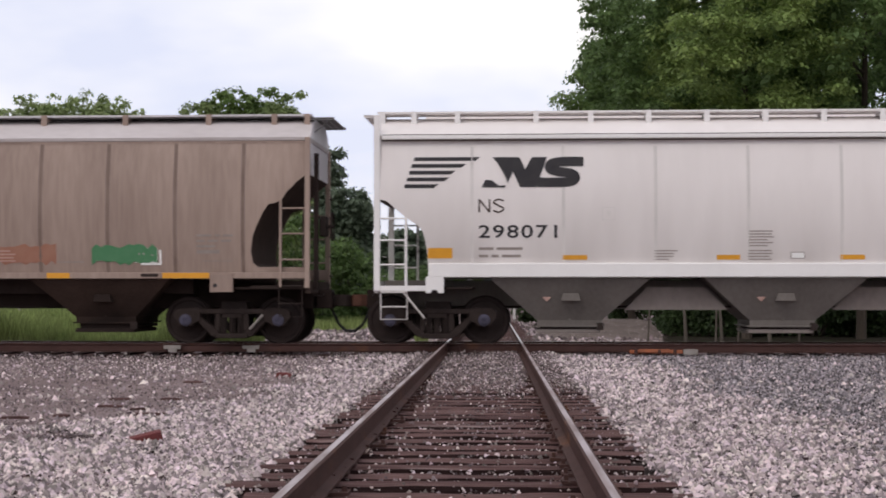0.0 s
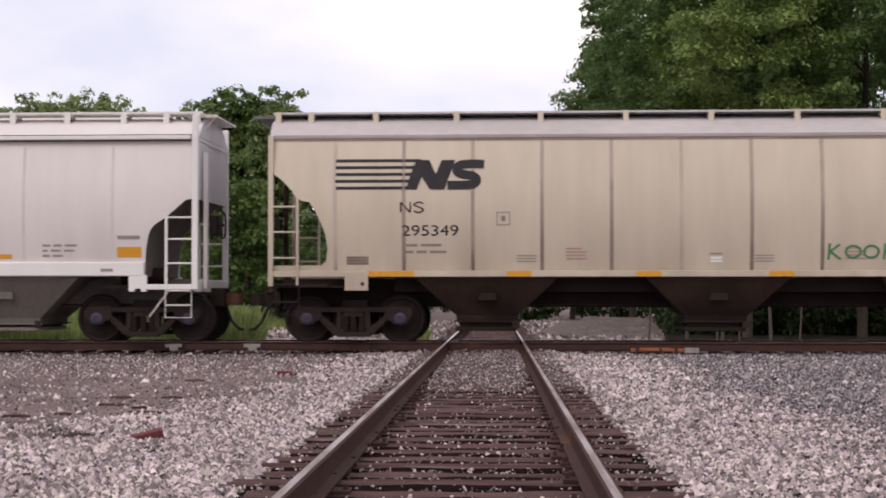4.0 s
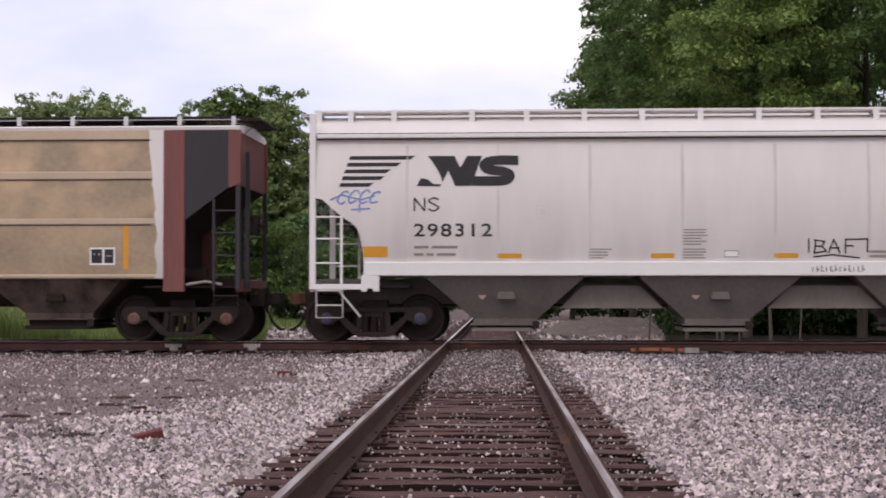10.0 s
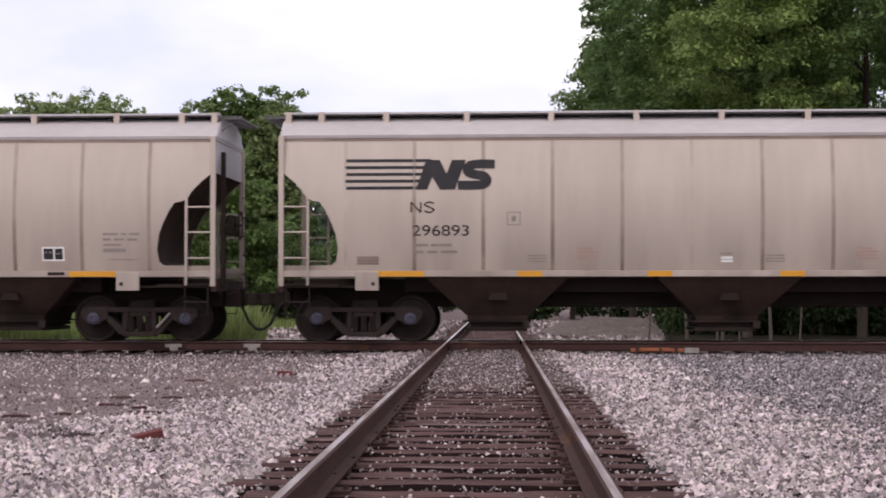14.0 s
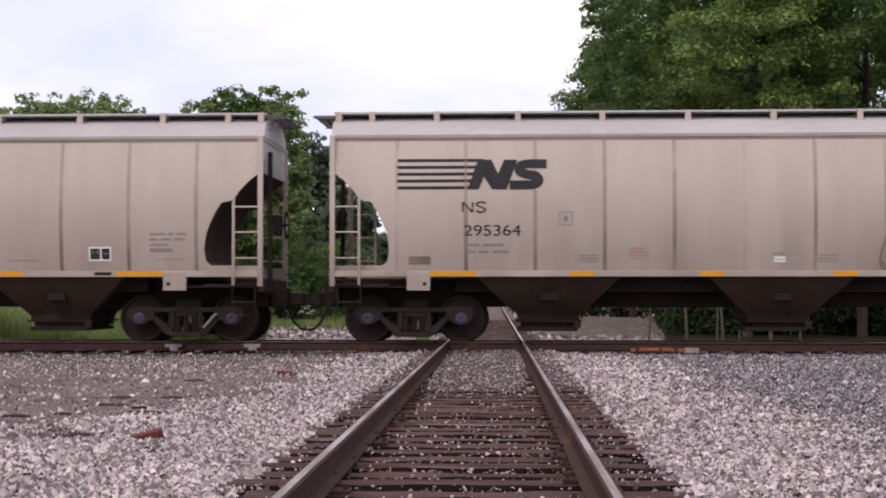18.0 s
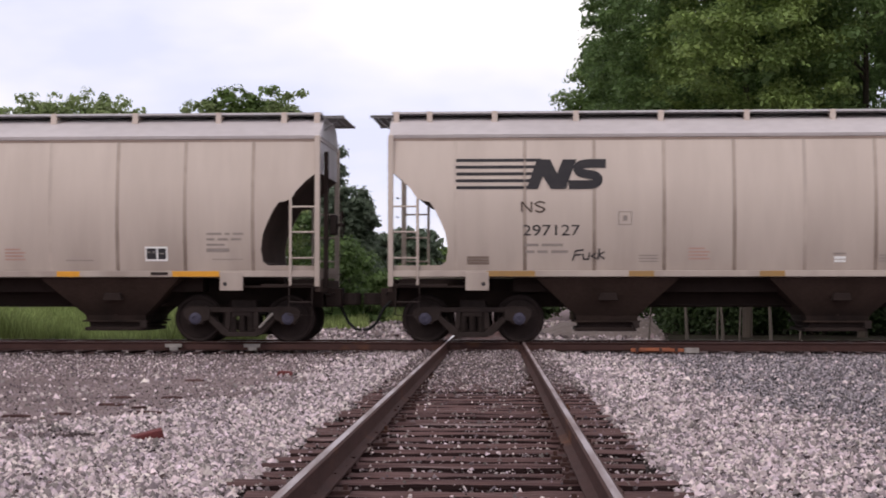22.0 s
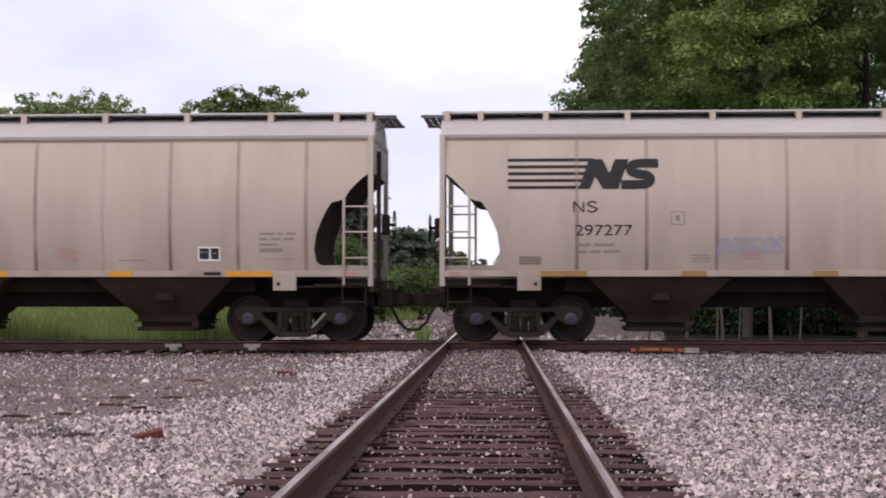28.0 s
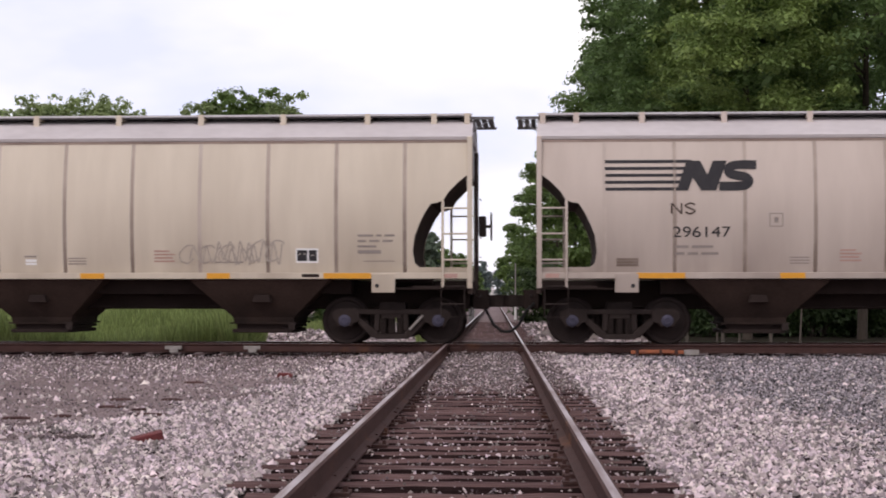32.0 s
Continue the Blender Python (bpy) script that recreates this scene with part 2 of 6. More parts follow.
def leaf_material(name, a, b, glow=0.48):
    """Thin leaves that let some light through, varied from leaf to leaf."""
    mat = material(name, a, b, 0.55, scale=0.8, fine=3.0, bump=0.0, island=0.3, amount=1.0, world_space=True)
    n, l = mat.node_tree.nodes, mat.node_tree.links
    shader = n["Principled BSDF"]
    thin = n.new("ShaderNodeBsdfTranslucent")
    both = n.new("ShaderNodeMixShader")
    both.inputs[0].default_value = glow
    l.new(shader.inputs["Base Color"].links[0].from_socket, thin.inputs["Color"])
    l.new(shader.outputs[0], both.inputs[1])
    l.new(thin.outputs[0], both.inputs[2])
    l.new(both.outputs[0], n["Material Output"].inputs["Surface"])
    return mat


M_LEAF_DARK = leaf_material("deep_green_leaves", (0.158, 0.240, 0.080), (0.082, 0.138, 0.048))
M_LEAF_MID = leaf_material("green_leaves", (0.165, 0.242, 0.066), (0.083, 0.137, 0.043))
# Leaf green brightened in the colour for the tree that catches the sun.
M_LEAF_SUN = leaf_material("sunlit_green_leaves", (0.30, 0.39, 0.12), (0.16, 0.235, 0.075))
M_LEAF_LIGHT = leaf_material("yellow_green_leaves", (0.30, 0.37, 0.155), (0.165, 0.22, 0.088))
# Leaf green with the shade under the wood put into it.
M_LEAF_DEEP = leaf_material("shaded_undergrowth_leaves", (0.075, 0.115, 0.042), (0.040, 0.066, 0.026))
# Distance haze is mixed into the next two leaf colours.
M_LEAF_HAZE = leaf_material("haze_greyed_leaves", (0.165, 0.21, 0.14), (0.105, 0.145, 0.10))
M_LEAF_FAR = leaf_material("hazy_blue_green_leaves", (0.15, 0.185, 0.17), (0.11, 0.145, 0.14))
M_GRASS = leaf_material("tall_meadow_grass", (0.34, 0.41, 0.155), (0.21, 0.27, 0.09))

# ---------------------------------------------------------------- mesh helpers


class Shape:
    """Collects simple solids into one mesh."""

    def __init__(self):
        self.v, self.f = [], []

    def add(self, verts, faces):
        k = len(self.v)
        self.v += [tuple(p) for p in verts]
        self.f += [tuple(i + k for i in face) for face in faces]
        return self

    def box(self, x0, x1, y0, y1, z0, z1):
        p = [(x, y, z) for x in (x0, x1) for y in (y0, y1) for z in (z0, z1)]
        return self.add(p, [(0, 1, 3, 2), (4, 6, 7, 5), (0, 4, 5, 1), (2, 3, 7, 6), (0, 2, 6, 4), (1, 5, 7, 3)])

    def prism(self, outline, lo, hi, axis="y"):
        """An outline drawn out along an axis: (x, z) along y, (y, z) along x."""
        n = len(outline)
        at = (lambda a, b, c: (a, c, b)) if axis == "y" else (lambda a, b, c: (c, a, b))
        p = [at(a, b, lo) for a, b in outline] + [at(a, b, hi) for a, b in outline]
        faces = [tuple(range(n - 1, -1, -1)), tuple(range(n, 2 * n))]
        faces += [(i, (i + 1) % n, n + (i + 1) % n, n + i) for i in range(n)]
        return self.add(p, faces)

    def tube(self, points, r, n=8, closed=False):
        """A round bar along points, thickness r or one r a point."""
        pts = [Vector(p) for p in points]
        rs = r if isinstance(r, (list, tuple)) else [r] * len(pts)
        verts, faces, m = [], [], len(pts)
        side = None
        for i, p in enumerate(pts):
            a = pts[i - 1] if (i or closed) else p
            b = pts[(i + 1) % m] if (i < m - 1 or closed) else p
            way = (b - a).normalized()
            if side is None:
                side = way.orthogonal().normalized()
            side = (side - way * side.dot(way)).normalized()
            other = way.cross(side)
            verts += [p + (side * math.cos(2 * math.pi * j / n) + other * math.sin(2 * math.pi * j / n)) * rs[i] for j in range(n)]
        for i in range(m if closed else m - 1):
            k = (i + 1) % m
            faces += [(i * n + j, i * n + (j + 1) % n, k * n + (j + 1) % n, k * n + j) for j in range(n)]
        if not closed:
            faces += [tuple(range(n - 1, -1, -1)), tuple(range((m - 1) * n, m * n))]
        return self.add(verts, faces)

    def lathe(self, profile, n=28, at=(0, 0, 0)):
        """A profile of (radius, y) turned about the y axis."""
        verts = [(at[0] + r * math.cos(2 * math.pi * j / n), at[1] + y, at[2] + r * math.sin(2 * math.pi * j / n)) for r, y in profile for j in range(n)]
        m = len(profile)
        faces = [(i * n + j, i * n + (j + 1) % n, (i + 1) * n + (j + 1) % n, (i + 1) * n + j) for i in range(m - 1) for j in range(n)]
        faces += [tuple(range(n)), tuple(range((m - 1) * n, m * n))[::-1]]
        return self.add(verts, faces)

    def strips(self, rows):
        """Quads between rows of points of equal length."""
        n = len(rows[0])
        verts = [p for row in rows for p in row]
        return self.add(verts, [(i * n + j, i * n + j + 1, (i + 1) * n + j + 1, (i + 1) * n + j) for i in range(len(rows) - 1) for j in range(n - 1)])

    def data(self, name, mat, smooth=False, bevel=0.0):
        mesh = bpy.data.meshes.new(name)
        mesh.from_pydata(self.v, [], self.f)
        bm = bmesh.new()
        bm.from_mesh(mesh)
        bmesh.ops.recalc_face_normals(bm, faces=bm.faces)
        if bevel:
            edges = [e for e in bm.edges if len(e.link_faces) == 2 and e.calc_face_angle() > 0.6]
            bmesh.ops.bevel(bm, geom=edges, offset=bevel, segments=1, affect="EDGES", clamp_overlap=True)
        bm.to_mesh(mesh)
        bm.free()
        mesh.materials.append(mat)
        if smooth:
            mesh.polygons.foreach_set("use_smooth", [True] * len(mesh.polygons))
            mesh.set_sharp_from_angle(angle=radians(35))
        return mesh


def part(name, shape, mat, parent, label="", smooth=False, bevel=0.0, at=None):
    """One mesh object under a thing or under a part; shape may be a Shape or a mesh."""
    data = shape if isinstance(shape, bpy.types.Mesh) else shape.data(name, mat, smooth, bevel)
    ob = new(name, data)
    ob.parent = parent
    if at is not None:
        ob.matrix_basis = at
    return tagged(ob, label)


def thing(name, shape, mat, label, category, group="", kind="", smooth=False, bevel=0.0, at=None):
    data = shape if (shape is None or isinstance(shape, bpy.types.Mesh)) else shape.data(name, mat, smooth, bevel)
    ob = new(name, data)
    if at is not None:
        ob.matrix_basis = at
    return tagged(ob, label, category, group, kind)


def raw_mesh(name, verts, faces, mat):
    """A large mesh of equal-sided faces straight from arrays."""
    mesh = bpy.data.meshes.new(name)
    k = faces.shape[1]
    mesh.vertices.add(len(verts))
    mesh.vertices.foreach_set("co", np.asarray(verts, dtype=np.float32).ravel())
    mesh.loops.add(faces.size)
    mesh.loops.foreach_set("vertex_index", faces.astype(np.int32).ravel())
    mesh.polygons.add(len(faces))
    mesh.polygons.foreach_set("loop_start", np.arange(0, faces.size, k, dtype=np.int32))
    mesh.update(calc_edges=True)
    mesh.materials.append(mat)
    return mesh


def spot_at(px, depth):
    """World x of a column of the plan's view grid at a distance down the near track."""
    return EYE.x + (px - 877.5) * depth / 2926.0


def height_at(py, depth):
    return EYE.z + (526.0 - py) * depth / 2926.0


# ---------------------------------------------------------------- the line that the train runs on
SKEW = radians(1.5)
LINE_Y = 33.25
LINE = Matrix.Translation((0, LINE_Y, 0)) @ Matrix.Rotation(-SKEW, 4, "Z")
GROUND = -0.25

# ---------------------------------------------------------------- ground
rng = np.random.default_rng(7)


def ground_sheet():
    xs = np.concatenate([[-1500, -600, -250, -120], np.linspace(-60, 60, 61), [120, 250, 600, 1500]])
    ys = np.concatenate([[-400, -120, -40, -15], np.linspace(-5, 135, 71), [200, 400, 900, 2500]])
    verts = [(x, y, GROUND - 0.025 + 0.012 * noise.noise((x * 0.35, y * 0.35, 2.0)) - 0.03 * min(1.0, max(0.0, (abs(x) - 3) / 4))) for y in ys for x in xs]
    n = len(xs)
    faces = np.array([(j * n + i, j * n + i + 1, (j + 1) * n + i + 1, (j + 1) * n + i) for j in range(len(ys) - 1) for i in range(n - 1)])
    mat = material("grey_brown_fine_gravel", (0.240, 0.180, 0.176), (0.135, 0.098, 0.096), 0.95, scale=0.6, fine=30, bump=0.8, amount=0.9,
                   spot=(0.46, 0.385, 0.385), spot_scale=17.0, spot_at=(0.60, 0.74), world_space=True, spec=0.1)
    tagged(new("ground", raw_mesh("ground", verts, faces, mat)), "flat grey-brown gravel ground round the rail crossing", "ground", kind="structure")


ground_sheet()


def stones(n, x0, x1, y0, y1, size, keep):
    """Positions and sizes of loose stones inside a stretch, kept where keep(x, y) says so."""
    x, y = rng.uniform(x0, x1, n), rng.uniform(y0, y1, n)
    ok = keep(x, y)
    x, y = x[ok], y[ok]
    return x, y, np.minimum(rng.lognormal(math.log(size), 0.36, len(x)), size * 1.9)


BASE = np.array([(1, 0, 0), (0.3, 0.95, 0.1), (-0.8, 0.6, -0.1), (-0.75, -0.65, 0.1), (0.35, -0.9, 0), (0.25, 0.1, 0.85), (-0.3, -0.15, 0.8), (0, 0, -0.7)], dtype=float)
BASE_F = np.array([(0, 1, 5), (1, 6, 5), (1, 2, 6), (2, 3, 6), (3, 4, 6), (4, 5, 6), (4, 0, 5)])


def stone_mesh(name, x, y, z, size, mat):
    m = len(x)
    a = rng.uniform(0, 2 * math.pi, m)
    tilt = rng.normal(0, 0.45, m)
    p = BASE[None] * (1 + rng.normal(0, 0.30, (m, len(BASE), 3)))
    p = p * np.stack([rng.uniform(0.8, 1.25, m), rng.uniform(0.7, 1.05, m), rng.uniform(0.8, 1.35, m)], 1)[:, None] * (size[:, None, None] * 0.5)
    px, pz = p[..., 0] * np.cos(tilt)[:, None] - p[..., 2] * np.sin(tilt)[:, None], p[..., 0] * np.sin(tilt)[:, None] + p[..., 2] * np.cos(tilt)[:, None]
    q = np.stack([px * np.cos(a)[:, None] - p[..., 1] * np.sin(a)[:, None] + x[:, None], px * np.sin(a)[:, None] + p[..., 1] * np.cos(a)[:, None] + y[:, None], pz + z[:, None]], -1)
    faces = (BASE_F[None] + (np.arange(m) * len(BASE))[:, None, None]).reshape(-1, 3)
    return raw_mesh(name, q.reshape(-1, 3), faces, mat)


TIE_PITCH = 0.495
TIE_START = 6.19


def right_rim(y):
    return 2.45 + 0.18 * np.sin(y * 1.7 + 2) + 0.25 * np.sin(y * 0.55)


def pale_bed(x, y):
    """True inside the spread of fresh pale ballast that follows the near track; it thins out towards its rim."""
    edge_left = -2.15 - np.clip((18.5 - y) * 0.27, 0.0, 2.4) + 0.25 * np.sin(y * 2.1) + 0.2 * np.sin(y * 5.3 + 1)
    inside = np.minimum(x - edge_left, (right_rim(y) - x) * 0.6)
    inside = np.where(((x + 3.75) / 0.95) ** 2 + ((y - 13.0) / 0.42) ** 2 < 1.0, -0.5, inside)
    return rng.random(len(x)) < np.clip(0.5 + inside / 1.0, 0.02, 1.0) * np.clip(1.0 - (y - 18.0) * 0.05, 0.38, 1.0)


def on_tie(x, y):
    k = ((y - TIE_START) / TIE_PITCH + 0.5) % 1.0 - 0.5
    return (np.abs(x) < 1.32) & (np.abs(k) * TIE_PITCH < 0.125)


def near_rail(x, y):
    line = np.abs(y - LINE_Y + np.tan(SKEW) * x)
    return (np.abs(np.abs(x) - 0.75) < 0.10) | (np.abs(line - 0.75) < 0.09)


def ballast():
    inside = lambda x, y: (x > spot_at(-40, y)) & (x < spot_at(1610, y)) & ~near_rail(x, y)
    buried = lambda y: np.clip((y - 17.0) / 6.0, 0.0, 1.0)
    parts = []
    for y0, y1, size, per in ((8.4, 14.0, 0.034, 1900), (14.0, 21.0, 0.038, 1080), (21.0, 32.6, 0.046, 520), (32.6, 44.0, 0.065, 120), (44.0, 75.0, 0.14, 16)):
        half = 880 * y1 / 2926
        parts.append(stones(int(per * 2 * half * (y1 - y0)), -half - 0.1, half + 0.1, y0, y1, size, inside))
    x, y, size = (np.concatenate(c) for c in zip(*parts))
    tie = on_tie(x, y)
    lucky = rng.random(len(x))
    pale = pale_bed(x, y)
    fresh = (~tie & (lucky < 0.97)) | (tie & (lucky < 0.02 + 0.65 * buried(y)))
    inner = np.abs(x) < 1.22
    gap = np.abs(((y - TIE_START) / TIE_PITCH) % 1.0 - 0.5)
    chips = inner & ~tie & (lucky > 0.90 + 0.22 * gap) & (y < 24)
    outer = ~pale & (x > 1.3) & (y < 33)
    back = ~pale & (x < 0) & (y < 33)
    line_side = back & (y > 23) & (lucky < 0.17)
    lot = ~inner & (y >= 33) & (x > spot_at(390, y)) & (x < spot_at(1170, y))
    bed = (lot & (lucky < 0.55)) | (inner & (y < 33) & (lucky < 0.28 * buried(y))) | (pale & fresh & ~inner & (y < 33)) | chips | (outer & (lucky < 0.10)) | line_side
    foul = inner & fresh & (lucky < 0.06 + 0.85 * buried(y) ** 1.5)
    z = GROUND + 0.025 + rng.uniform(-0.02, 0.02, len(x)) + np.where((np.abs(x) < 1.3) & tie, 0.065, 0.0)
    z = np.where(chips, GROUND + rng.uniform(0.01, 0.05, len(x)), z)
    size = np.where(inner, np.minimum(size * 0.62, 0.045), size)
    size = np.where(outer, size * 0.72, np.where(back, size * 0.50, np.where(y >= 33, size * 0.75, size)))
    mat = material("pale_limestone_ballast", (0.425, 0.345, 0.341), (0.20, 0.156, 0.158), 0.9, scale=0.7, fine=40, bump=0.4, mottle=0.06, island_power=1.3, island=0.62, amount=0.8, world_space=True)
    sunk = np.where(outer | back, 0.018, 0.0)
    tagged(new("ballast", stone_mesh("ballast", x[bed], y[bed], (z - sunk)[bed], size[bed], mat)), "pale pinkish-grey crushed stone ballast along the near track", "ballast", kind="stuff")
    blue = outer & (lucky >= 0.10) & ~inner
    rest = (back & (lucky > np.where(y > 24, 0.70, 0.86)) & ~inner) | foul
    rest |= lot & (lucky >= 0.55)
    mat = material("grey_brown_loose_gravel", (0.235, 0.176, 0.174), (0.14, 0.102, 0.10), 0.9, scale=0.6, fine=40, bump=0.4, mottle=0.06, island=0.6, island_power=3.5, amount=0.9, world_space=True)
    grey = material("blue_grey_crushed_stone", (0.225, 0.197, 0.206), (0.135, 0.115, 0.122), 0.9, scale=0.5, fine=40, bump=0.4, mottle=0.05, island=0.75, island_power=1.7, amount=0.9, world_space=True)
    tagged(new("grey_gravel", stone_mesh("grey_gravel", x[blue], y[blue], (z - sunk)[blue], size[blue], grey)), "fine blue-grey crushed stone spread beside the track", "gravel", kind="stuff")
    tagged(new("gravel", stone_mesh("gravel", x[rest], y[rest], (z - sunk)[rest] - 0.008, size[rest], mat)), "dull grey-brown loose gravel beside the tracks", "gravel", kind="stuff")


ballast()


def track_bed():
    xs, ys = np.linspace(-1.27, 1.27, 12), np.linspace(-20, 60, 220)
    verts = [(x + (0.08 * noise.noise((y * 1.3, x, 4.0)) if abs(x) > 1.2 else 0), y, GROUND - 0.006 + 0.008 * noise.noise((x * 3, y * 3, 1.0))) for y in ys for x in xs]
    n = len(xs)
    faces = np.array([(j * n + i, j * n + i + 1, (j + 1) * n + i + 1, (j + 1) * n + i) for j in range(len(ys) - 1) for i in range(n - 1)])
    mat = material("fouled_dark_track_dirt", (0.036, 0.024, 0.022), (0.018, 0.012, 0.011), 0.95, scale=2.0, fine=40, bump=0.8, amount=0.9, spot=(0.15, 0.12, 0.115), spot_scale=18, spot_at=(0.62, 0.74), world_space=True, spec=0.1)
    tagged(new("track_bed", raw_mesh("track_bed", verts, faces, mat)), "dark fouled dirt between the ties", "track bed", kind="structure")


track_bed()


def dusty_fill():
    """Pulverised stone that buries the ties on the way up to the crossing."""
    xs, ys = np.linspace(-1.24, 1.24, 40), np.linspace(15.0, 32.3, 140)
    verts = []
    for y in ys:
        for x in xs:
            rise = min(1.0, max(0.0, (y - 17.5 + 3.0 * noise.noise((x * 1.3, y * 0.6, 9.0))) / 8.5))
            verts.append((x, y, GROUND - 0.03 + 0.060 * rise + 0.012 * noise.noise((x * 4, y * 4, 3.0)) + 0.006 * noise.noise((x * 15, y * 15, 6.0))))
    n = len(xs)
    faces = np.array([(j * n + i, j * n + i + 1, (j + 1) * n + i + 1, (j + 1) * n + i) for j in range(len(ys) - 1) for i in range(n - 1)])
    mat = material("dusty_fouled_stone", (0.152, 0.110, 0.105), (0.070, 0.048, 0.045), 0.95, scale=1.6, fine=34, bump=0.9, amount=0.95, spot=(0.38, 0.31, 0.305), spot_scale=19, spot_at=(0.60, 0.72), world_space=True, spec=0.1)
    tagged(new("dusty_fill", raw_mesh("dusty_fill", verts, faces, mat)), "dusty brown crushed stone burying ties near the crossing", "track bed", kind="structure")


dusty_fill()

# ---------------------------------------------------------------- tracks
RAIL = [(-0.070, -0.175), (0.070, -0.175), (0.070, -0.162), (0.012, -0.145), (0.009, -0.048), (0.034, -0.036), (0.036, -0.008), (0.028, -0.0015),
        (-0.028, -0.0015), (-0.036, -0.008), (-0.034, -0.036), (-0.009, -0.048), (-0.012, -0.145), (-0.070, -0.162)]


def rail(parent, x, y0, y1, top, along="y", label=""):
    """One rail with a worn strip on its head; along y at x, or along x at y = x."""
    s = Shape()
    strip = Shape()
    if along == "y":
        n = 2
        s.prism([(x + a, b) for a, b in RAIL], y0, y1)
        strip.box(x - 0.021, x + 0.019, y0, y1, -0.0015, 0.0)
    else:
        s.prism([(x + a, b) for a, b in RAIL], y0, y1, "x")
        strip.box(y0, y1, x - 0.027, x + 0.027, -0.0015, 0.0)
    r = part("rail", s, M_RAIL, parent, label or "brown rusted steel rail")
    part("rail_head", strip, top, r, "worn shiny running surface")
    return r


def tie_data(name, seed):
    """A split, weathered tie, its top uneven and its ends rough."""
    s = Shape()
    rs = random.Random(seed)
    cols = 12
    lanes = (-0.115, -0.06, 0.0, 0.055, 0.115)
    rows = []
    for i in range(cols + 1):
        x = -1.3 + 2.6 * i / cols + (rs.uniform(-0.02, 0.12) * (1 if i == 0 else -1) if i in (0, cols) else 0)
        wob = rs.uniform(-0.006, 0.006)
        rows.append([(x, lanes[0] + wob, -0.16)] + [(x, a + wob, (-0.012 if a in (lanes[0], lanes[-1]) else 0.0) + rs.uniform(-0.008, 0.006)) for a in lanes] + [(x, lanes[-1] + wob, -0.16)])
    s.strips(rows)
    n = len(rows[0])
    s.add(rows[0], [tuple(range(n))])
    s.add(rows[-1], [tuple(range(n - 1, -1, -1))])
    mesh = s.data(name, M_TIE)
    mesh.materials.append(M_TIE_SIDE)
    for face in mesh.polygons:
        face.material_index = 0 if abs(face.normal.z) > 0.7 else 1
    return mesh


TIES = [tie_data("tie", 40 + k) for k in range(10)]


def near_track():
    track = thing("near_track", None, None, "straight rusty railway track on worn wooden ties", "railway track", kind="structure")
    cross = [LINE_Y - 0.75, LINE_Y + 0.75]
    for x in (-0.75, 0.75):
        lo, hi = -20.0, cross[0] + math.tan(SKEW) * -x - 0.045
        rail(track, x, lo, hi, M_RAIL_DULL)
        rail(track, x, hi + 0.09, cross[1] + math.tan(SKEW) * -x - 0.045, M_RAIL_TOP)
        rail(track, x, cross[1] + math.tan(SKEW) * -x + 0.045, 420.0, M_RAIL_TOP)
    plate = Shape().box(-0.10, 0.10, -0.09, 0.09, -0.02, 0.0).box(-0.085, -0.06, -0.03, 0.03, 0, 0.03).box(0.06, 0.085, -0.03, 0.03, 0, 0.03).data("tie_plate", M_RAIL)
    rs = random.Random(5)
    for k in [*range(150), *range(-50, 0)]:
        y = TIE_START + k * TIE_PITCH
        if abs(y - LINE_Y) < 0.95:
            continue
        sink = 0.0 if y < 19 else min(0.03, (y - 19) * 0.01)
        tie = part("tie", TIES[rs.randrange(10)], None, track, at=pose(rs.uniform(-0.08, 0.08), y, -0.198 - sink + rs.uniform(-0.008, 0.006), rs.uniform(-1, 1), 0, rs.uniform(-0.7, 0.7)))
        if 4 < y < 24:
            for x in (-0.75, 0.75):
                part("tie_plate", plate, None, tie, at=pose(x, 0, 0.018 + 0.0))


near_track()


def crossing_line():
    track = thing("crossing_track", None, None, "railway line crossing the near track on a diamond", "railway track", kind="structure", at=LINE)
    for y in (-0.75, 0.75):
        for x0, x1 in ((-300.0, -0.80), (-0.70, 0.70), (0.80, 300.0)):
            rail(track, y, x0, x1, M_RAIL_TOP, "x")
    # heavier bolted section either side of the diamond
    for x0, x1 in ((-5.9, -0.85), (0.85, 4.1)):
        s = Shape().box(x0, x1, -0.835, -0.79, -0.16, -0.055)
        part("joint_bar", s, M_RAIL, track, "rusty bolted side bar", bevel=0.008)
    for x in (-6.15, -4.58):
        part("insulated_joint", Shape().box(x - 0.17, x + 0.17, -0.842, -0.787, -0.12, -0.045).box(x - 0.07, x + 0.10, -0.88, -0.842, -0.18, -0.10), M_PALE, track, "pale insulated rail joint", bevel=0.01)
    rs = random.Random(9)
    for k in range(-60, 61):
        x = k * 0.52
        if abs(x) < 1.5:
            continue
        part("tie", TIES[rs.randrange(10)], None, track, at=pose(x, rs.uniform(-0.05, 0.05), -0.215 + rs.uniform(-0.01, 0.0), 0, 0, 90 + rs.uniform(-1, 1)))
    for y in (-0.75, 0.75):
        for x in (-0.75, 0.75):
            part("diamond_casting", Shape().box(x - 0.30, x + 0.30, y - 0.10 if y > 0 else y - 0.075, y + 0.075, -0.19, -0.06).box(x - 0.07, x + 0.07, y - 0.3, y + 0.3, -0.19, -0.06), M_RAIL, track, "rusty cast crossing block", bevel=0.01)


crossing_line()


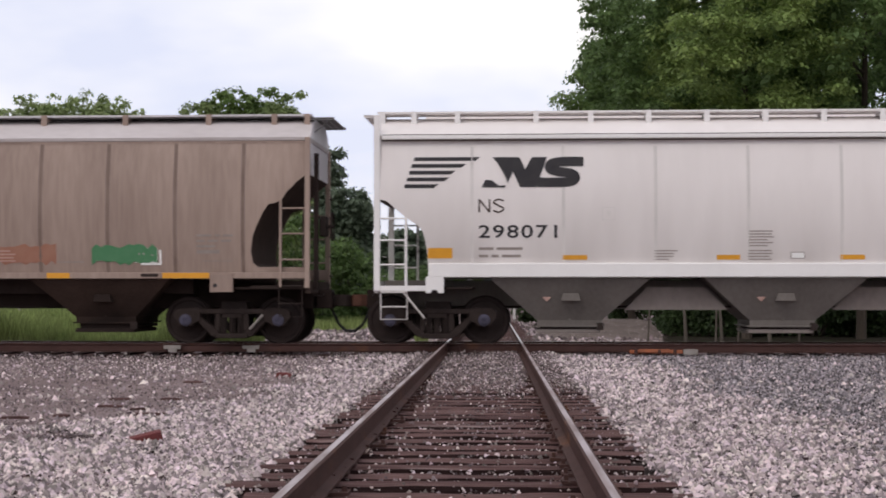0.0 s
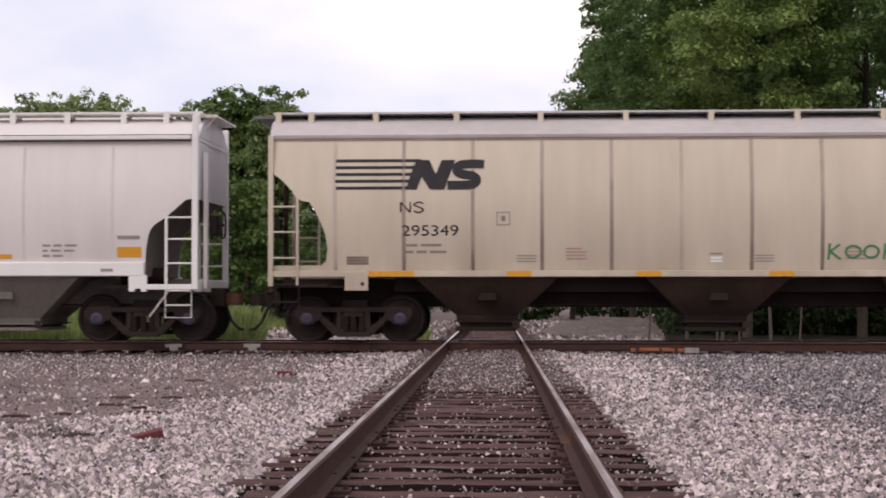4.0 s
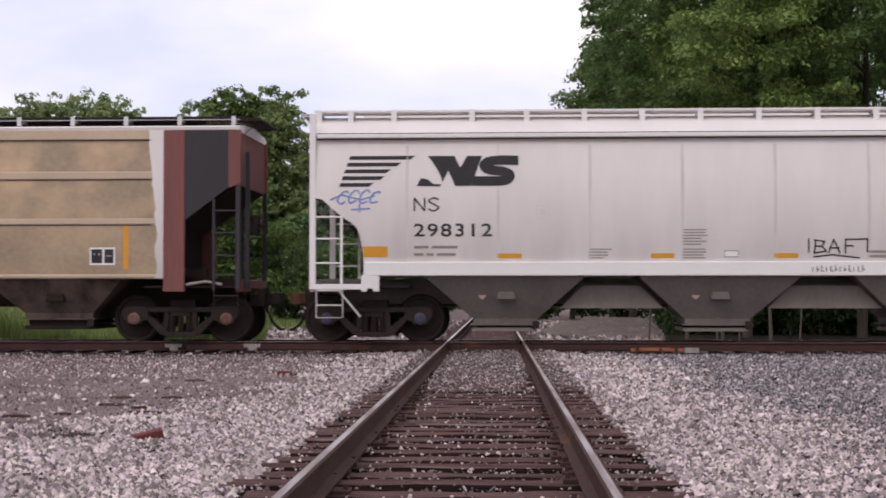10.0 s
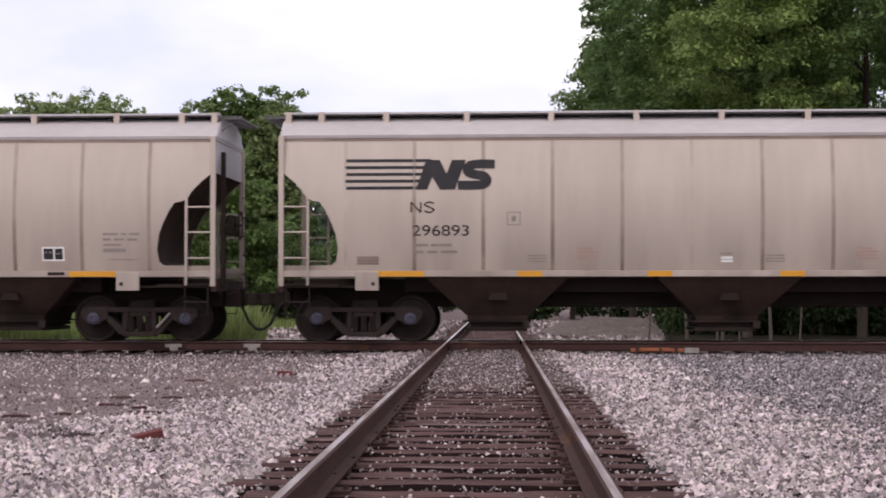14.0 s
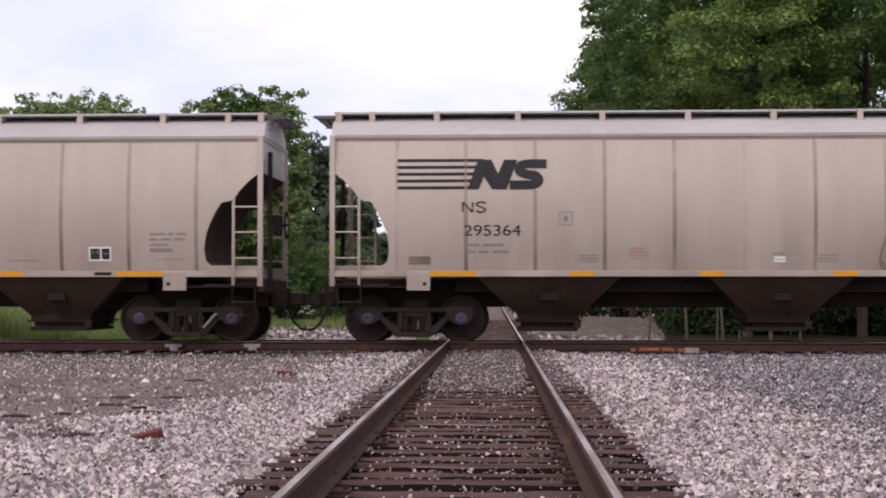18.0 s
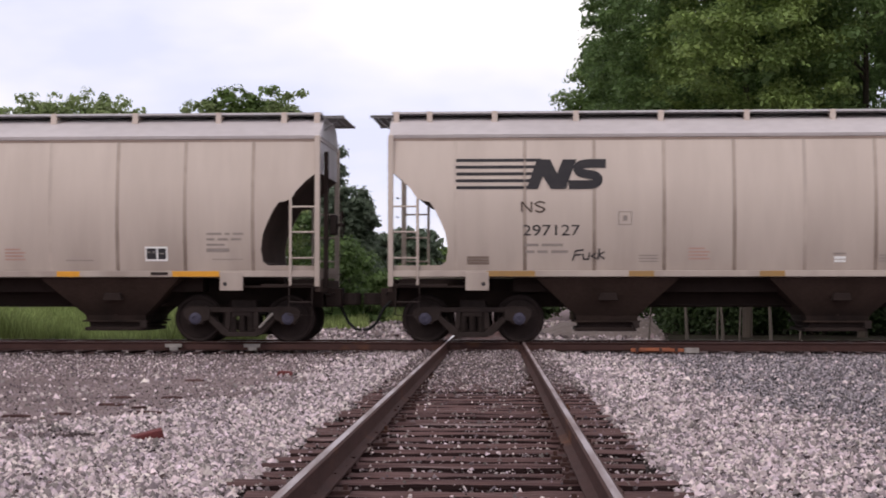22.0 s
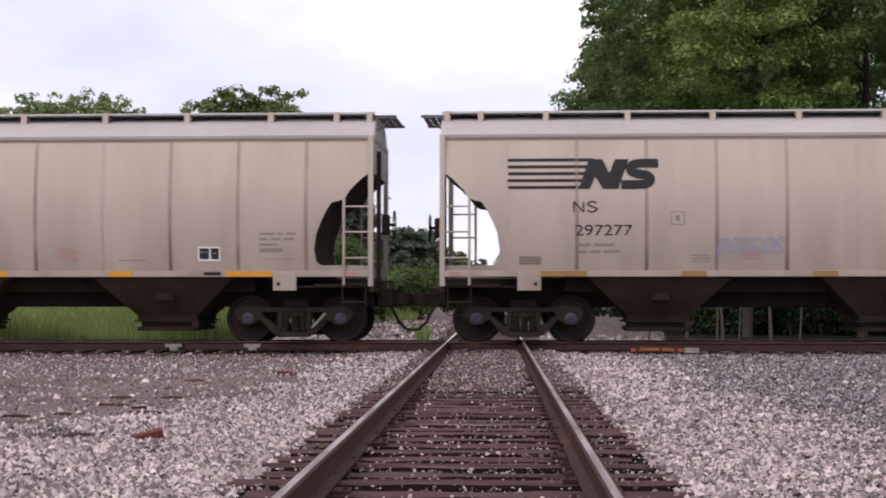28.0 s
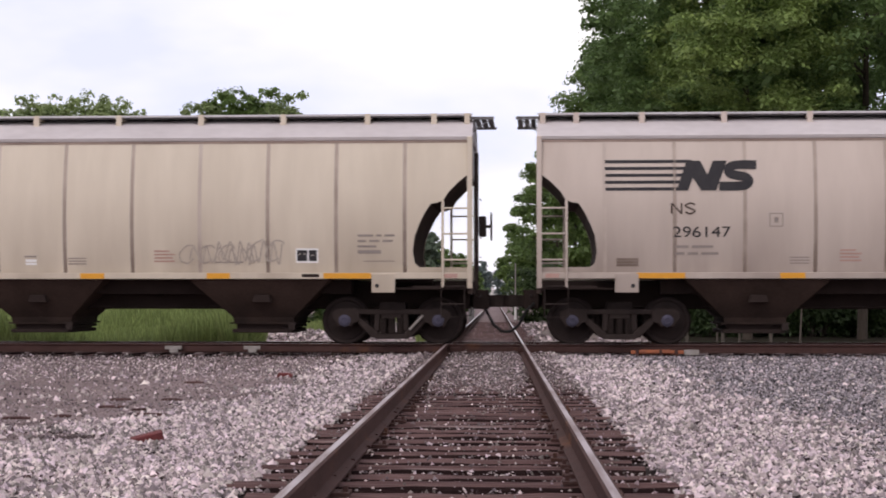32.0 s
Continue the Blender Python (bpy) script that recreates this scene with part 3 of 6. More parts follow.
def loose_near_line():
    s = Shape().box(-0.67, 0.35, -0.05, 0.05, -0.035, 0.035).box(-0.5, 0.1, -0.08, -0.05, -0.02, 0.05)
    bar = thing("switch_rod_cover", s, M_ORANGE, "rusty orange steel bar lying against the rail", "track fitting", bevel=0.01, at=LINE @ pose(3.52, -1.02, -0.15))
    part("end_block", Shape().box(0.36, 0.64, -0.06, 0.06, -0.06, 0.05), M_PALE, bar, "pale weathered block", bevel=0.01)
    for x0 in (-0.55, -0.1, 0.2):
        part("bracket", Shape().box(x0 - 0.03, x0 + 0.03, -0.085, 0.06, -0.08, 0.045), M_RAIL, bar, bevel=0.006)
    b = Shape().box(-0.122, 0.122, -0.055, 0.055, -0.038, 0.038)
    thing("brick", b, M_BRICK, "broken red clay brick lying on pale ballast", "brick", bevel=0.006, at=pose(spot_at(261, 12.6), 12.55, GROUND + 0.062, 6, -13, 14))
    b = Shape().prism([(-0.11, -0.04), (0.12, -0.04), (0.11, 0.02), (0.03, 0.035), (-0.09, 0.03)], -0.05, 0.05)
    thing("brick", b, M_BRICK, "dark red brick fragment half sunk in gravel", "brick", bevel=0.008, at=pose(spot_at(500, 23.6), 23.8, GROUND + 0.03, 4, 3, -10))
    for px, py, w, turn in ((211, 708, 0.12, 8), (193, 721, 0.14, -4), (302, 708, 0.12, -5), (248, 726, 0.11, 14), (264, 735, 0.19, -7), (341, 677, 0.13, 3), (23, 742, 0.14, 12), (107, 738, 0.08, -10), (395, 739, 0.12, 18), (430, 712, 0.12, 10), (55, 803, 0.08, 4)):
        d = 1.128 * 2926 / (py - 526)
        s = Shape().prism([(-w, -0.01), (w * 0.9, -0.012), (w, 0.008), (w * 0.3, 0.016), (-w * 0.8, 0.012)], -0.035, 0.03)
        thing("wood_splinter", s, M_TIE, "dark flat splinter of tie wood on gravel", "wood scrap", "splinters of tie wood", bevel=0.003, at=pose(spot_at(px, d), d, GROUND + 0.022, 0, 0, turn))


loose_near_line()

# ---------------------------------------------------------------- plants
LEAF = np.array([(-0.5, 0, 0), (0, -0.3, 0.08), (0.5, 0, 0), (0, 0.3, 0.08)])


def leaf_mesh(name, centre, radii, clumps, leaves, size, mat, seed, hollow=0.62, spiky=0.0, puff=0.8):
    """A crown of leaf clumps spread through an ellipsoid, with an uneven outline and gaps."""
    r = np.random.default_rng(seed)
    d = r.normal(size=(clumps, 3))
    d /= np.linalg.norm(d, axis=1)[:, None]
    d /= (np.abs(d) ** 3.2).sum(1)[:, None] ** (1 / 3.2)
    rad = hollow + (1 - hollow) * r.random(clumps) ** 0.6
    bulge = np.array([1 + 0.22 * noise.noise((v[0] * 1.9 + seed, v[1] * 1.9, v[2] * 1.9)) for v in d])
    c = np.array(centre) + d * (rad * bulge)[:, None] * np.array(radii)
    if spiky:
        c[:, 2] += np.maximum(0, d[:, 2]) * r.random(clumps) ** 1.6 * spiky
    spread = r.uniform(0.55, 1.0, clumps) * puff
    which = r.integers(0, clumps, leaves)
    way = r.normal(size=(leaves, 3))
    way /= np.linalg.norm(way, axis=1)[:, None]
    way[:, 2] = np.where(way[:, 2] < -0.25, -way[:, 2], way[:, 2])
    off = way * (r.random(leaves) ** 0.45 * spread[which])[:, None] * np.array([1.05, 1.05, 0.74])
    p = c[which] + off + r.normal(size=(leaves, 3)) * 0.05
    s = size * r.lognormal(0, 0.3, leaves)
    nrm = r.normal(size=(leaves, 3)) * 0.42 + way * 0.8 + np.array([0, 0, 0.55])
    nrm /= np.linalg.norm(nrm, axis=1)[:, None]
    t1 = np.cross(nrm, r.normal(size=(leaves, 3)))
    t1 /= np.linalg.norm(t1, axis=1)[:, None] + 1e-9
    t2 = np.cross(nrm, t1)
    q = p[:, None] + (LEAF[None, :, 0:1] * t1[:, None] + LEAF[None, :, 1:2] * t2[:, None] + LEAF[None, :, 2:3] * nrm[:, None]) * s[:, None, None]
    faces = np.arange(leaves * 4).reshape(-1, 4)
    mesh = raw_mesh(name, q.reshape(-1, 3), faces, mat)
    return mesh, c


def tree(x, y, top, half, bottom, mat, label, seed, clumps=70, leaves=9000, size=0.22, trunk=0.16, bark=None, spiky=0.0, group="trees round the crossing", depth_half=None, puff=0.8, hollow=0.62):
    """A tree: tapered trunk, limbs that reach into the crown, and its leaves."""
    t = thing("tree", None, None, label, "tree", group, at=pose(x, y, GROUND))
    top, bottom = top - GROUND, bottom - GROUND
    mid, rz = (top + bottom) / 2, (top - bottom) / 2 / 1.04
    mesh, c = leaf_mesh("crown", (0, 0, mid), (half, depth_half or half * 0.85, rz), clumps, leaves, size, mat, seed, hollow, spiky, puff)
    rs = random.Random(seed)
    s = Shape()
    lean = rs.uniform(-0.3, 0.3)
    s.tube([(0, 0, -0.1), (lean * 0.3, 0.05, mid * 0.35), (lean * 0.6, 0, mid * 0.75), (lean, 0.1, mid + rz * 0.7)], [trunk * 1.25, trunk, trunk * 0.75, trunk * 0.2], 9)
    part("trunk", s, bark or M_BARK, t, smooth=True)
    limbs = Shape()
    for k in rs.sample(range(len(c)), min(16, len(c))):
        e = Vector(c[k])
        z0 = max(mid * 0.3, min(e.z - 0.6, mid + rz * 0.3))
        base = Vector((lean * z0 / top, 0, z0))
        limbs.tube([base, base.lerp(e, 0.5) + Vector((0, 0, 0.12 * rz)), e], [trunk * 0.4, trunk * 0.25, trunk * 0.06], 6)
    tagged(part("branching", limbs, bark or M_BARK, t, smooth=True), kind="stuff")
    ob = part("crown", mesh, None, t, "uneven leafy crown")
    return t


def bush(x, y, top, half, mat, label, seed, leaves=4500, size=0.16, clumps=34):
    t = thing("shrub", None, None, label, "shrub", "shrubs round the crossing", at=pose(x, y, GROUND))
    h = top - GROUND
    mesh, c = leaf_mesh("foliage", (0, 0, h * 0.45), (half, half * 0.7, h * 0.5), clumps, leaves, size, mat, seed, hollow=0.3)
    s = Shape()
    for k in range(0, len(c), 4):
        e = Vector(c[k])
        s.tube([(e.x * 0.15, e.y * 0.15, -0.05), (e.x * 0.5, e.y * 0.5, e.z * 0.6), tuple(e)], [0.03, 0.02, 0.006], 5)
    tagged(part("branching", s, M_BARK, t), kind="stuff")
    part("foliage", mesh, None, t)
    return t


def greenery():
    # wood on the far side of the line, past the diamond
    for px, d, top, half, bot, mat, n, seed, size in (
            (1262, 51, 13.5, 3.7, 3.6, M_LEAF_DARK, 52000, 11, 0.19), (1320, 46, 12.5, 2.4, 4.3, M_LEAF_SUN, 48000, 12, 0.155), (1520, 46, 12.5, 2.8, 4.2, M_LEAF_DARK, 40000, 20, 0.18),
            (1660, 50, 13.5, 4.4, 3.6, M_LEAF_DARK, 30000, 13, 0.2), (1120, 60, 9.4, 2.8, 1.2, M_LEAF_MID, 30000, 14, 0.19),
            (1180, 66, 12.6, 3.5, 3.2, M_LEAF_DARK, 22000, 19, 0.24), (1012, 86, 8.9, 2.4, 0.6, M_LEAF_MID, 16000, 15, 0.24),
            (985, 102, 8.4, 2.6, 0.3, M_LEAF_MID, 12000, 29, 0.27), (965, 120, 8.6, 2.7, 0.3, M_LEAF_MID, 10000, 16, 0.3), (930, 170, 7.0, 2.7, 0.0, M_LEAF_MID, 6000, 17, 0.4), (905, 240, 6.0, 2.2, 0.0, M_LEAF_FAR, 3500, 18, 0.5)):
        tree(spot_at(px, d), d, top, half, bot, mat, "tall broadleaf tree with dense dark green crown" if d < 70 else "roadside tree in a row along the track", seed, leaves=int(n * 2.1), size=size * 0.68, clumps=n // 95 if n > 15000 else 80, puff=0.68 if n > 15000 else 0.8, trunk=0.12, depth_half={12: 6.0, 20: 6.2, 11: 7.5, 13: 7.0}.get(seed))
    for px, d, top, half, seed in ((1170, 80, 13.5, 4.0, 71), (1340, 78, 16.0, 5.0, 72), (1520, 74, 15.0, 5.0, 73), (1680, 70, 14.0, 4.5, 74), (1250, 94, 11.0, 5.5, 75), (1400, 92, 11.0, 5.5, 76), (1560, 90, 11.0, 5.5, 77)):
        tree(spot_at(px, d), d, top, half, 0.0, M_LEAF_DARK, "dark tree deep in the wood", seed, leaves=11000, size=0.5, clumps=200, trunk=0.2)
    # trees past the meadow
    for px, d, py, hw, seed, spiky, mat in (
            (15, 76, 182, 60, 31, 0.55, M_LEAF_LIGHT), (118, 74, 178, 84, 32, 0.6, M_LEAF_LIGHT), (195, 77, 192, 58, 33, 0.55, M_LEAF_LIGHT),
            (62, 75, 180, 56, 30, 0.5, M_LEAF_LIGHT), (165, 76, 180, 58, 29, 0.5, M_LEAF_LIGHT), (455, 71, 160, 50, 28, 0.0, M_LEAF_MID), (385, 71, 172, 48, 27, 0.0, M_LEAF_LIGHT), (345, 70, 180, 44, 34, 0.0, M_LEAF_LIGHT), (418, 71, 156, 66, 35, 0.3, M_LEAF_MID), (490, 70, 164, 58, 36, 0.3, M_LEAF_LIGHT),
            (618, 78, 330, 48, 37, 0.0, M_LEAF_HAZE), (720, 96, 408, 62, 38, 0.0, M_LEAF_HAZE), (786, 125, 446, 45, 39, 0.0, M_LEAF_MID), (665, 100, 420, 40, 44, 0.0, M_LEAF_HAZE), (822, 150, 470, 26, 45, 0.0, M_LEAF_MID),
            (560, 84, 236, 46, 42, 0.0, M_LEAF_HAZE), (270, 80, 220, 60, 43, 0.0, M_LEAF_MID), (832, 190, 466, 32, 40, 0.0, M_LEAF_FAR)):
        half = hw * d / 2926
        tree(spot_at(px, d), d, height_at(py, d), half, 0.2, mat, "bushy green tree at the edge of the meadow", seed, leaves=int(20000 + 5000 * half) if seed < 37 else int(10000 + 4000 * half), size=0.08 + d * (0.0013 if seed < 37 else 0.0022), clumps=900 if spiky > 0.4 else 420, puff=0.34 if spiky > 0.4 else 0.46, spiky=spiky, trunk=0.11, hollow=0.25)
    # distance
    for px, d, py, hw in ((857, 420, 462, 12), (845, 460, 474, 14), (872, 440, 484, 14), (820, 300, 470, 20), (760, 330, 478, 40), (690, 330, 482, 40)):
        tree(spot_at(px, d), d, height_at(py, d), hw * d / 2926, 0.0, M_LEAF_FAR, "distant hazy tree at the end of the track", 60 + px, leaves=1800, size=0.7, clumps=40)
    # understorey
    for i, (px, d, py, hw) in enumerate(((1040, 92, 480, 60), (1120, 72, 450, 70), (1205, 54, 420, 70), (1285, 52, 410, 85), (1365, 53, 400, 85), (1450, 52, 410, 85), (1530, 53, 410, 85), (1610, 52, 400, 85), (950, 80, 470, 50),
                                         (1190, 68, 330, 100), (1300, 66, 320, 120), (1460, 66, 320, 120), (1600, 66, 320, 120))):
        bush(spot_at(px, d), d, height_at(py, d), hw * d / 2926, M_LEAF_DEEP, "leafy shrub under the wood's edge, coloured dark for shade", 80 + i, leaves=6000)
    for i, (px, d, py, hw) in enumerate(((20, 64, 310, 85), (120, 62, 320, 85), (220, 63, 330, 75), (320, 62, 300, 70), (400, 60, 260, 70), (455, 60, 300, 60), (510, 62, 380, 60), (585, 66, 430, 50), (640, 70, 450, 50), (720, 85, 470, 60), (690, 96, 460, 60), (750, 112, 470, 60), (795, 128, 484, 45), (830, 150, 492, 30))):
        bush(spot_at(px, d), d, height_at(py, d), hw * d / 2926, M_LEAF_DARK if px > 480 or px < 150 else M_LEAF_MID, "bright green overgrown shrub behind the meadow", 110 + i, leaves=6000, size=0.17)
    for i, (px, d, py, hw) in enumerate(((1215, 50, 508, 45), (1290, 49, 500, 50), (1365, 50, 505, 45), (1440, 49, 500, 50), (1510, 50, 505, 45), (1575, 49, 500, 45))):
        bush(spot_at(px, d), d, height_at(py, d), hw * d / 2926, M_LEAF_DEEP, "low undergrowth at the wood's edge, coloured dark for shade", 150 + i, leaves=3000, size=0.11)
    # bare saplings at the wood's edge
    for i, (px, d, h) in enumerate(((1147, 42, 1.5), (1214, 43, 1.6), (1266, 40.5, 2.7), (1277, 43, 1.5), (1305, 42, 1.7), (1361, 42.5, 1.8), (1411, 41, 1.4))):
        s = Shape().tube([(0, 0, -0.1), (0.03 * (-1) ** i, 0, h * 0.4), (0.10 * (-1) ** i, 0.05, h)], [0.055 if i % 2 else 0.03, 0.04 if i % 2 else 0.022, 0.012], 7)
        thing("sapling_trunk", s, M_PALE_BARK, "thin bare pale trunk at the wood's edge", "sapling", "saplings at the wood's edge", smooth=True, at=pose(spot_at(px, d), d, GROUND))


greenery()


def blades(name, n, x_of, y0, y1, lo, hi, label, seed, mat=None):
    r = np.random.default_rng(seed)
    y = r.uniform(y0, y1, n)
    a, b = x_of(y)
    x = a + (b - a) * r.random(n)
    h = r.uniform(lo, hi, n) * (0.75 + 0.35 * np.sin(x * 0.9) * np.sin(y * 0.7))
    turn, w = r.uniform(0, math.pi, n), r.uniform(0.012, 0.028, n)
    lean = r.normal(0, 0.25, (n, 2)) * h[:, None]
    dx, dy = np.cos(turn) * w, np.sin(turn) * w
    z = np.full(n, GROUND - 0.02)
    v = np.stack([np.stack([x - dx, y - dy, z], 1), np.stack([x + dx, y + dy, z], 1), np.stack([x + lean[:, 0] + dx * 0.3, y + lean[:, 1], z + h], 1), np.stack([x + lean[:, 0] * 0.9 - dx * 0.4, y + lean[:, 1] * 0.9, z + h * 0.95], 1)], 1)
    tagged(new(name, raw_mesh(name, v.reshape(-1, 3), np.arange(n * 4).reshape(-1, 4), mat or M_GRASS)), label, "grass", kind="stuff")


blades("meadow_grass", 60000, lambda y: (spot_at(-120, y), spot_at(430, y) - (y - 38) * 0.0 + 0.5 * np.sin(y)), 37.6, 60.0, 0.45, 0.95, "tall bright green meadow grass behind the line", 21)
blades("verge_grass", 9000, lambda y: (spot_at(560, y), spot_at(735, y)), 76.0, 100.0, 0.25, 0.7, "strip of green grass beyond the gravel lot", 22)
blades("field_grass", 9000, lambda y: (spot_at(455, y), spot_at(650, y)), 57.0, 70.0, 0.2, 0.5, "pale green grass at the end of the gravel lot", 25)
blades("weed_tuft", 260, lambda y: (spot_at(738, y), spot_at(758, y)), 41.6, 42.2, 0.2, 0.45, "small green weed tuft growing in gravel", 23)


def dirt_bank():
    """A low bank of dirt and stones at the end of the gravel lot."""
    xs, ys = np.linspace(0, 1, 28), np.linspace(0, 1, 14)
    x0, x1, y0, y1 = spot_at(945, 47), spot_at(1165, 47), 45.0, 56.0
    verts = []
    for v in ys:
        for u in xs:
            x, y = x0 + (x1 - x0) * u, y0 + (y1 - y0) * v
            h = math.sin(math.pi * min(1, u * 1.6) / 2) * math.sin(math.pi * v) ** 0.7 if u < 0.95 else 0.9 * math.sin(math.pi * v)
            verts.append((x, y, GROUND - 0.05 + 0.55 * h * (1 + 0.25 * noise.noise((x * 1.1, y * 1.1, 5.0))) + 0.05 * noise.noise((x * 5, y * 5, 7.0))))
    n = len(xs)
    faces = np.array([(j * n + i, j * n + i + 1, (j + 1) * n + i + 1, (j + 1) * n + i) for j in range(len(ys) - 1) for i in range(n - 1)])
    mat = material("brown_dirt_and_stones", (0.20, 0.16, 0.145), (0.105, 0.082, 0.075), 0.95, scale=1.6, fine=11, bump=1.0, amount=0.9, spot=(0.33, 0.28, 0.265), spot_scale=9.0, spot_at=(0.60, 0.70), world_space=True, spec=0.1)
    tagged(new("dirt_bank", raw_mesh("dirt_bank", verts, faces, mat)), "low brown bank of dirt and stones by the wood", "dirt bank", kind="structure")


dirt_bank()


def wood_floor():
    """Dark leaf litter under the wood, its edge uneven."""
    xs, ys = np.linspace(0, 1, 40), np.linspace(42.0, 96.0, 50)
    verts = []
    for y in ys:
        for u in xs:
            x = spot_at(1178, y) + u * 22 + (0.5 * noise.noise((y * 0.7, 0, 3)) if u < 0.1 else 0)
            verts.append((x, y + (0.4 * noise.noise((x * 0.8, 3, 1)) if y < 43 else 0), GROUND + 0.01 + 0.05 * noise.noise((x * 0.6, y * 0.6, 4.0))))
    n = len(xs)
    faces = np.array([(j * n + i, j * n + i + 1, (j + 1) * n + i + 1, (j + 1) * n + i) for j in range(len(ys) - 1) for i in range(n - 1)])
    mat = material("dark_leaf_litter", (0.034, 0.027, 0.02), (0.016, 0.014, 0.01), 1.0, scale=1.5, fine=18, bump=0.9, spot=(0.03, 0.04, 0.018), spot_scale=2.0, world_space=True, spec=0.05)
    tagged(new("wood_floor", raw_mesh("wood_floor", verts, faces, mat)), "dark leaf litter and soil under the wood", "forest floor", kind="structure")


wood_floor()


def distance():
    d = 260
    # Made-up white block in place of a bright patch of road.
    h = thing("shed", None, None, "small white block standing in for a bright patch down the track", "shed", at=pose(spot_at(868, d), d, GROUND))
    part("wall", Shape().box(-1.2, 1.2, 0, 4, 0, 2.2), M_WHITE_CLEAN, h)
    part("roof", Shape().prism([(-1.45, 2.2), (1.45, 2.2), (1.4, 2.3), (-0.5, 3.3), (-1.4, 3.2)], -0.2, 4.2), M_WHITE_CLEAN, h, "white sloped top of the stand-in block")
    d = 75
    p = thing("signal_post", Shape().tube([(0, 0, 0), (0, 0, height_at(463, d) - GROUND)], 0.028, 8), M_PALE, "thin pale post beside the far track", "post", smooth=True, at=pose(spot_at(912, d), d, GROUND))
    part("cap", Shape().tube([(0, 0, 0.2), (0, 0, 0.9)], 0.06, 8), M_WHITE_CLEAN, p, smooth=True)


    d = 80
    case = thing("relay_case", Shape().box(-0.14, 0.14, -0.14, 0.14, -0.05, height_at(486, d) - GROUND), M_GRATE, "slim grey relay case beside the far track", "relay case", bevel=0.02, at=pose(spot_at(834, d), d, GROUND))
    part("cap", Shape().box(-0.16, 0.16, -0.16, 0.16, height_at(486, d) - GROUND, height_at(484, d) - GROUND), M_GRATE, case)


distance()

# ---------------------------------------------------------------- rolling stock


def bulge(z, kind):
    """Half width of a hopper's side at a height: the sheets belly out a little."""
    k = (z - 2.6) / 1.4
    return (1.60 if kind != "ribbed" else 1.57) - (0.165 if kind == "round" else 0.14 if kind == "smooth" else 0.02) * k * k


A_EDGE = [(3.93, 8.57), (3.30, 8.55), (3.125, 8.33), (2.93, 8.14), (2.80, 8.06), (2.73, 7.94), (2.706, 7.80), (2.545, 7.69), (2.32, 7.58), (2.09, 7.49), (1.79, 7.45), (1.566, 7.49), (1.49, 7.58)]
B_EDGE = [(3.91, 7.90), (2.79, 7.87), (2.76, 7.68), (2.60, 7.50), (2.43, 7.30), (2.28, 7.07), (2.18, 6.99), (2.08, 6.95), (1.81, 6.90), (1.56, 6.88), (1.28, 6.87)]
C_EDGE = [(4.13, 8.35), (3.06, 8.35), (2.36, 7.30), (2.22, 6.98), (2.16, 6.93), (1.23, 6.93)]


def side_sheets(car, edge, foot, mat, kind, label=""):
    """Both side sheets, cut back at their ends; foot: (z, x) rows below the cut."""
    rows_in = []
    for (z0, x0), (z1, x1) in zip(edge, edge[1:]):
        m = max(1, int((z0 - z1) / 0.2))
        rows_in += [(z0 + (z1 - z0) * i / m, x0 + (x1 - x0) * i / m) for i in range(m)]
    rows_in.append(edge[-1])
    rows_in += foot
    for side in (-1, 1):
        s = Shape()
        cut = [-1 + 2 * i / 6 for i in range(7)]
        for thick in (0.0, 0.012):
            s.strips([[(c * x, side * (bulge(z, kind) - thick), z) for c in cut] for z, x in rows_in])
        part("side_sheet", s, mat, car, label, smooth=True)


def end_slopes(car, edge, mat, kind, x_end, top):
    """The slope sheet that follows the cut across the car, and the upright end sheet over it."""
    for e in (-1, 1):
        s = Shape()
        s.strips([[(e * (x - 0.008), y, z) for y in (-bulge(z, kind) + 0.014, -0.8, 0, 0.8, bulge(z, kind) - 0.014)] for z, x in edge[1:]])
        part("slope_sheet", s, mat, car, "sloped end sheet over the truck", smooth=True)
        s = Shape()
        z0 = edge[1][0]
        outline = [(-1.45, z0), (1.45, z0), (1.45, top[0]), (0.75, top[1]), (-0.75, top[1]), (-1.45, top[0])]
        s.prism(outline, e * (x_end - 0.05) - 0.01, e * (x_end - 0.05) + 0.01, "x")
        part("end_sheet", s, {"round": M_END, "smooth": M_END, "ribbed": M_RED}[kind], car, "upright end sheet")


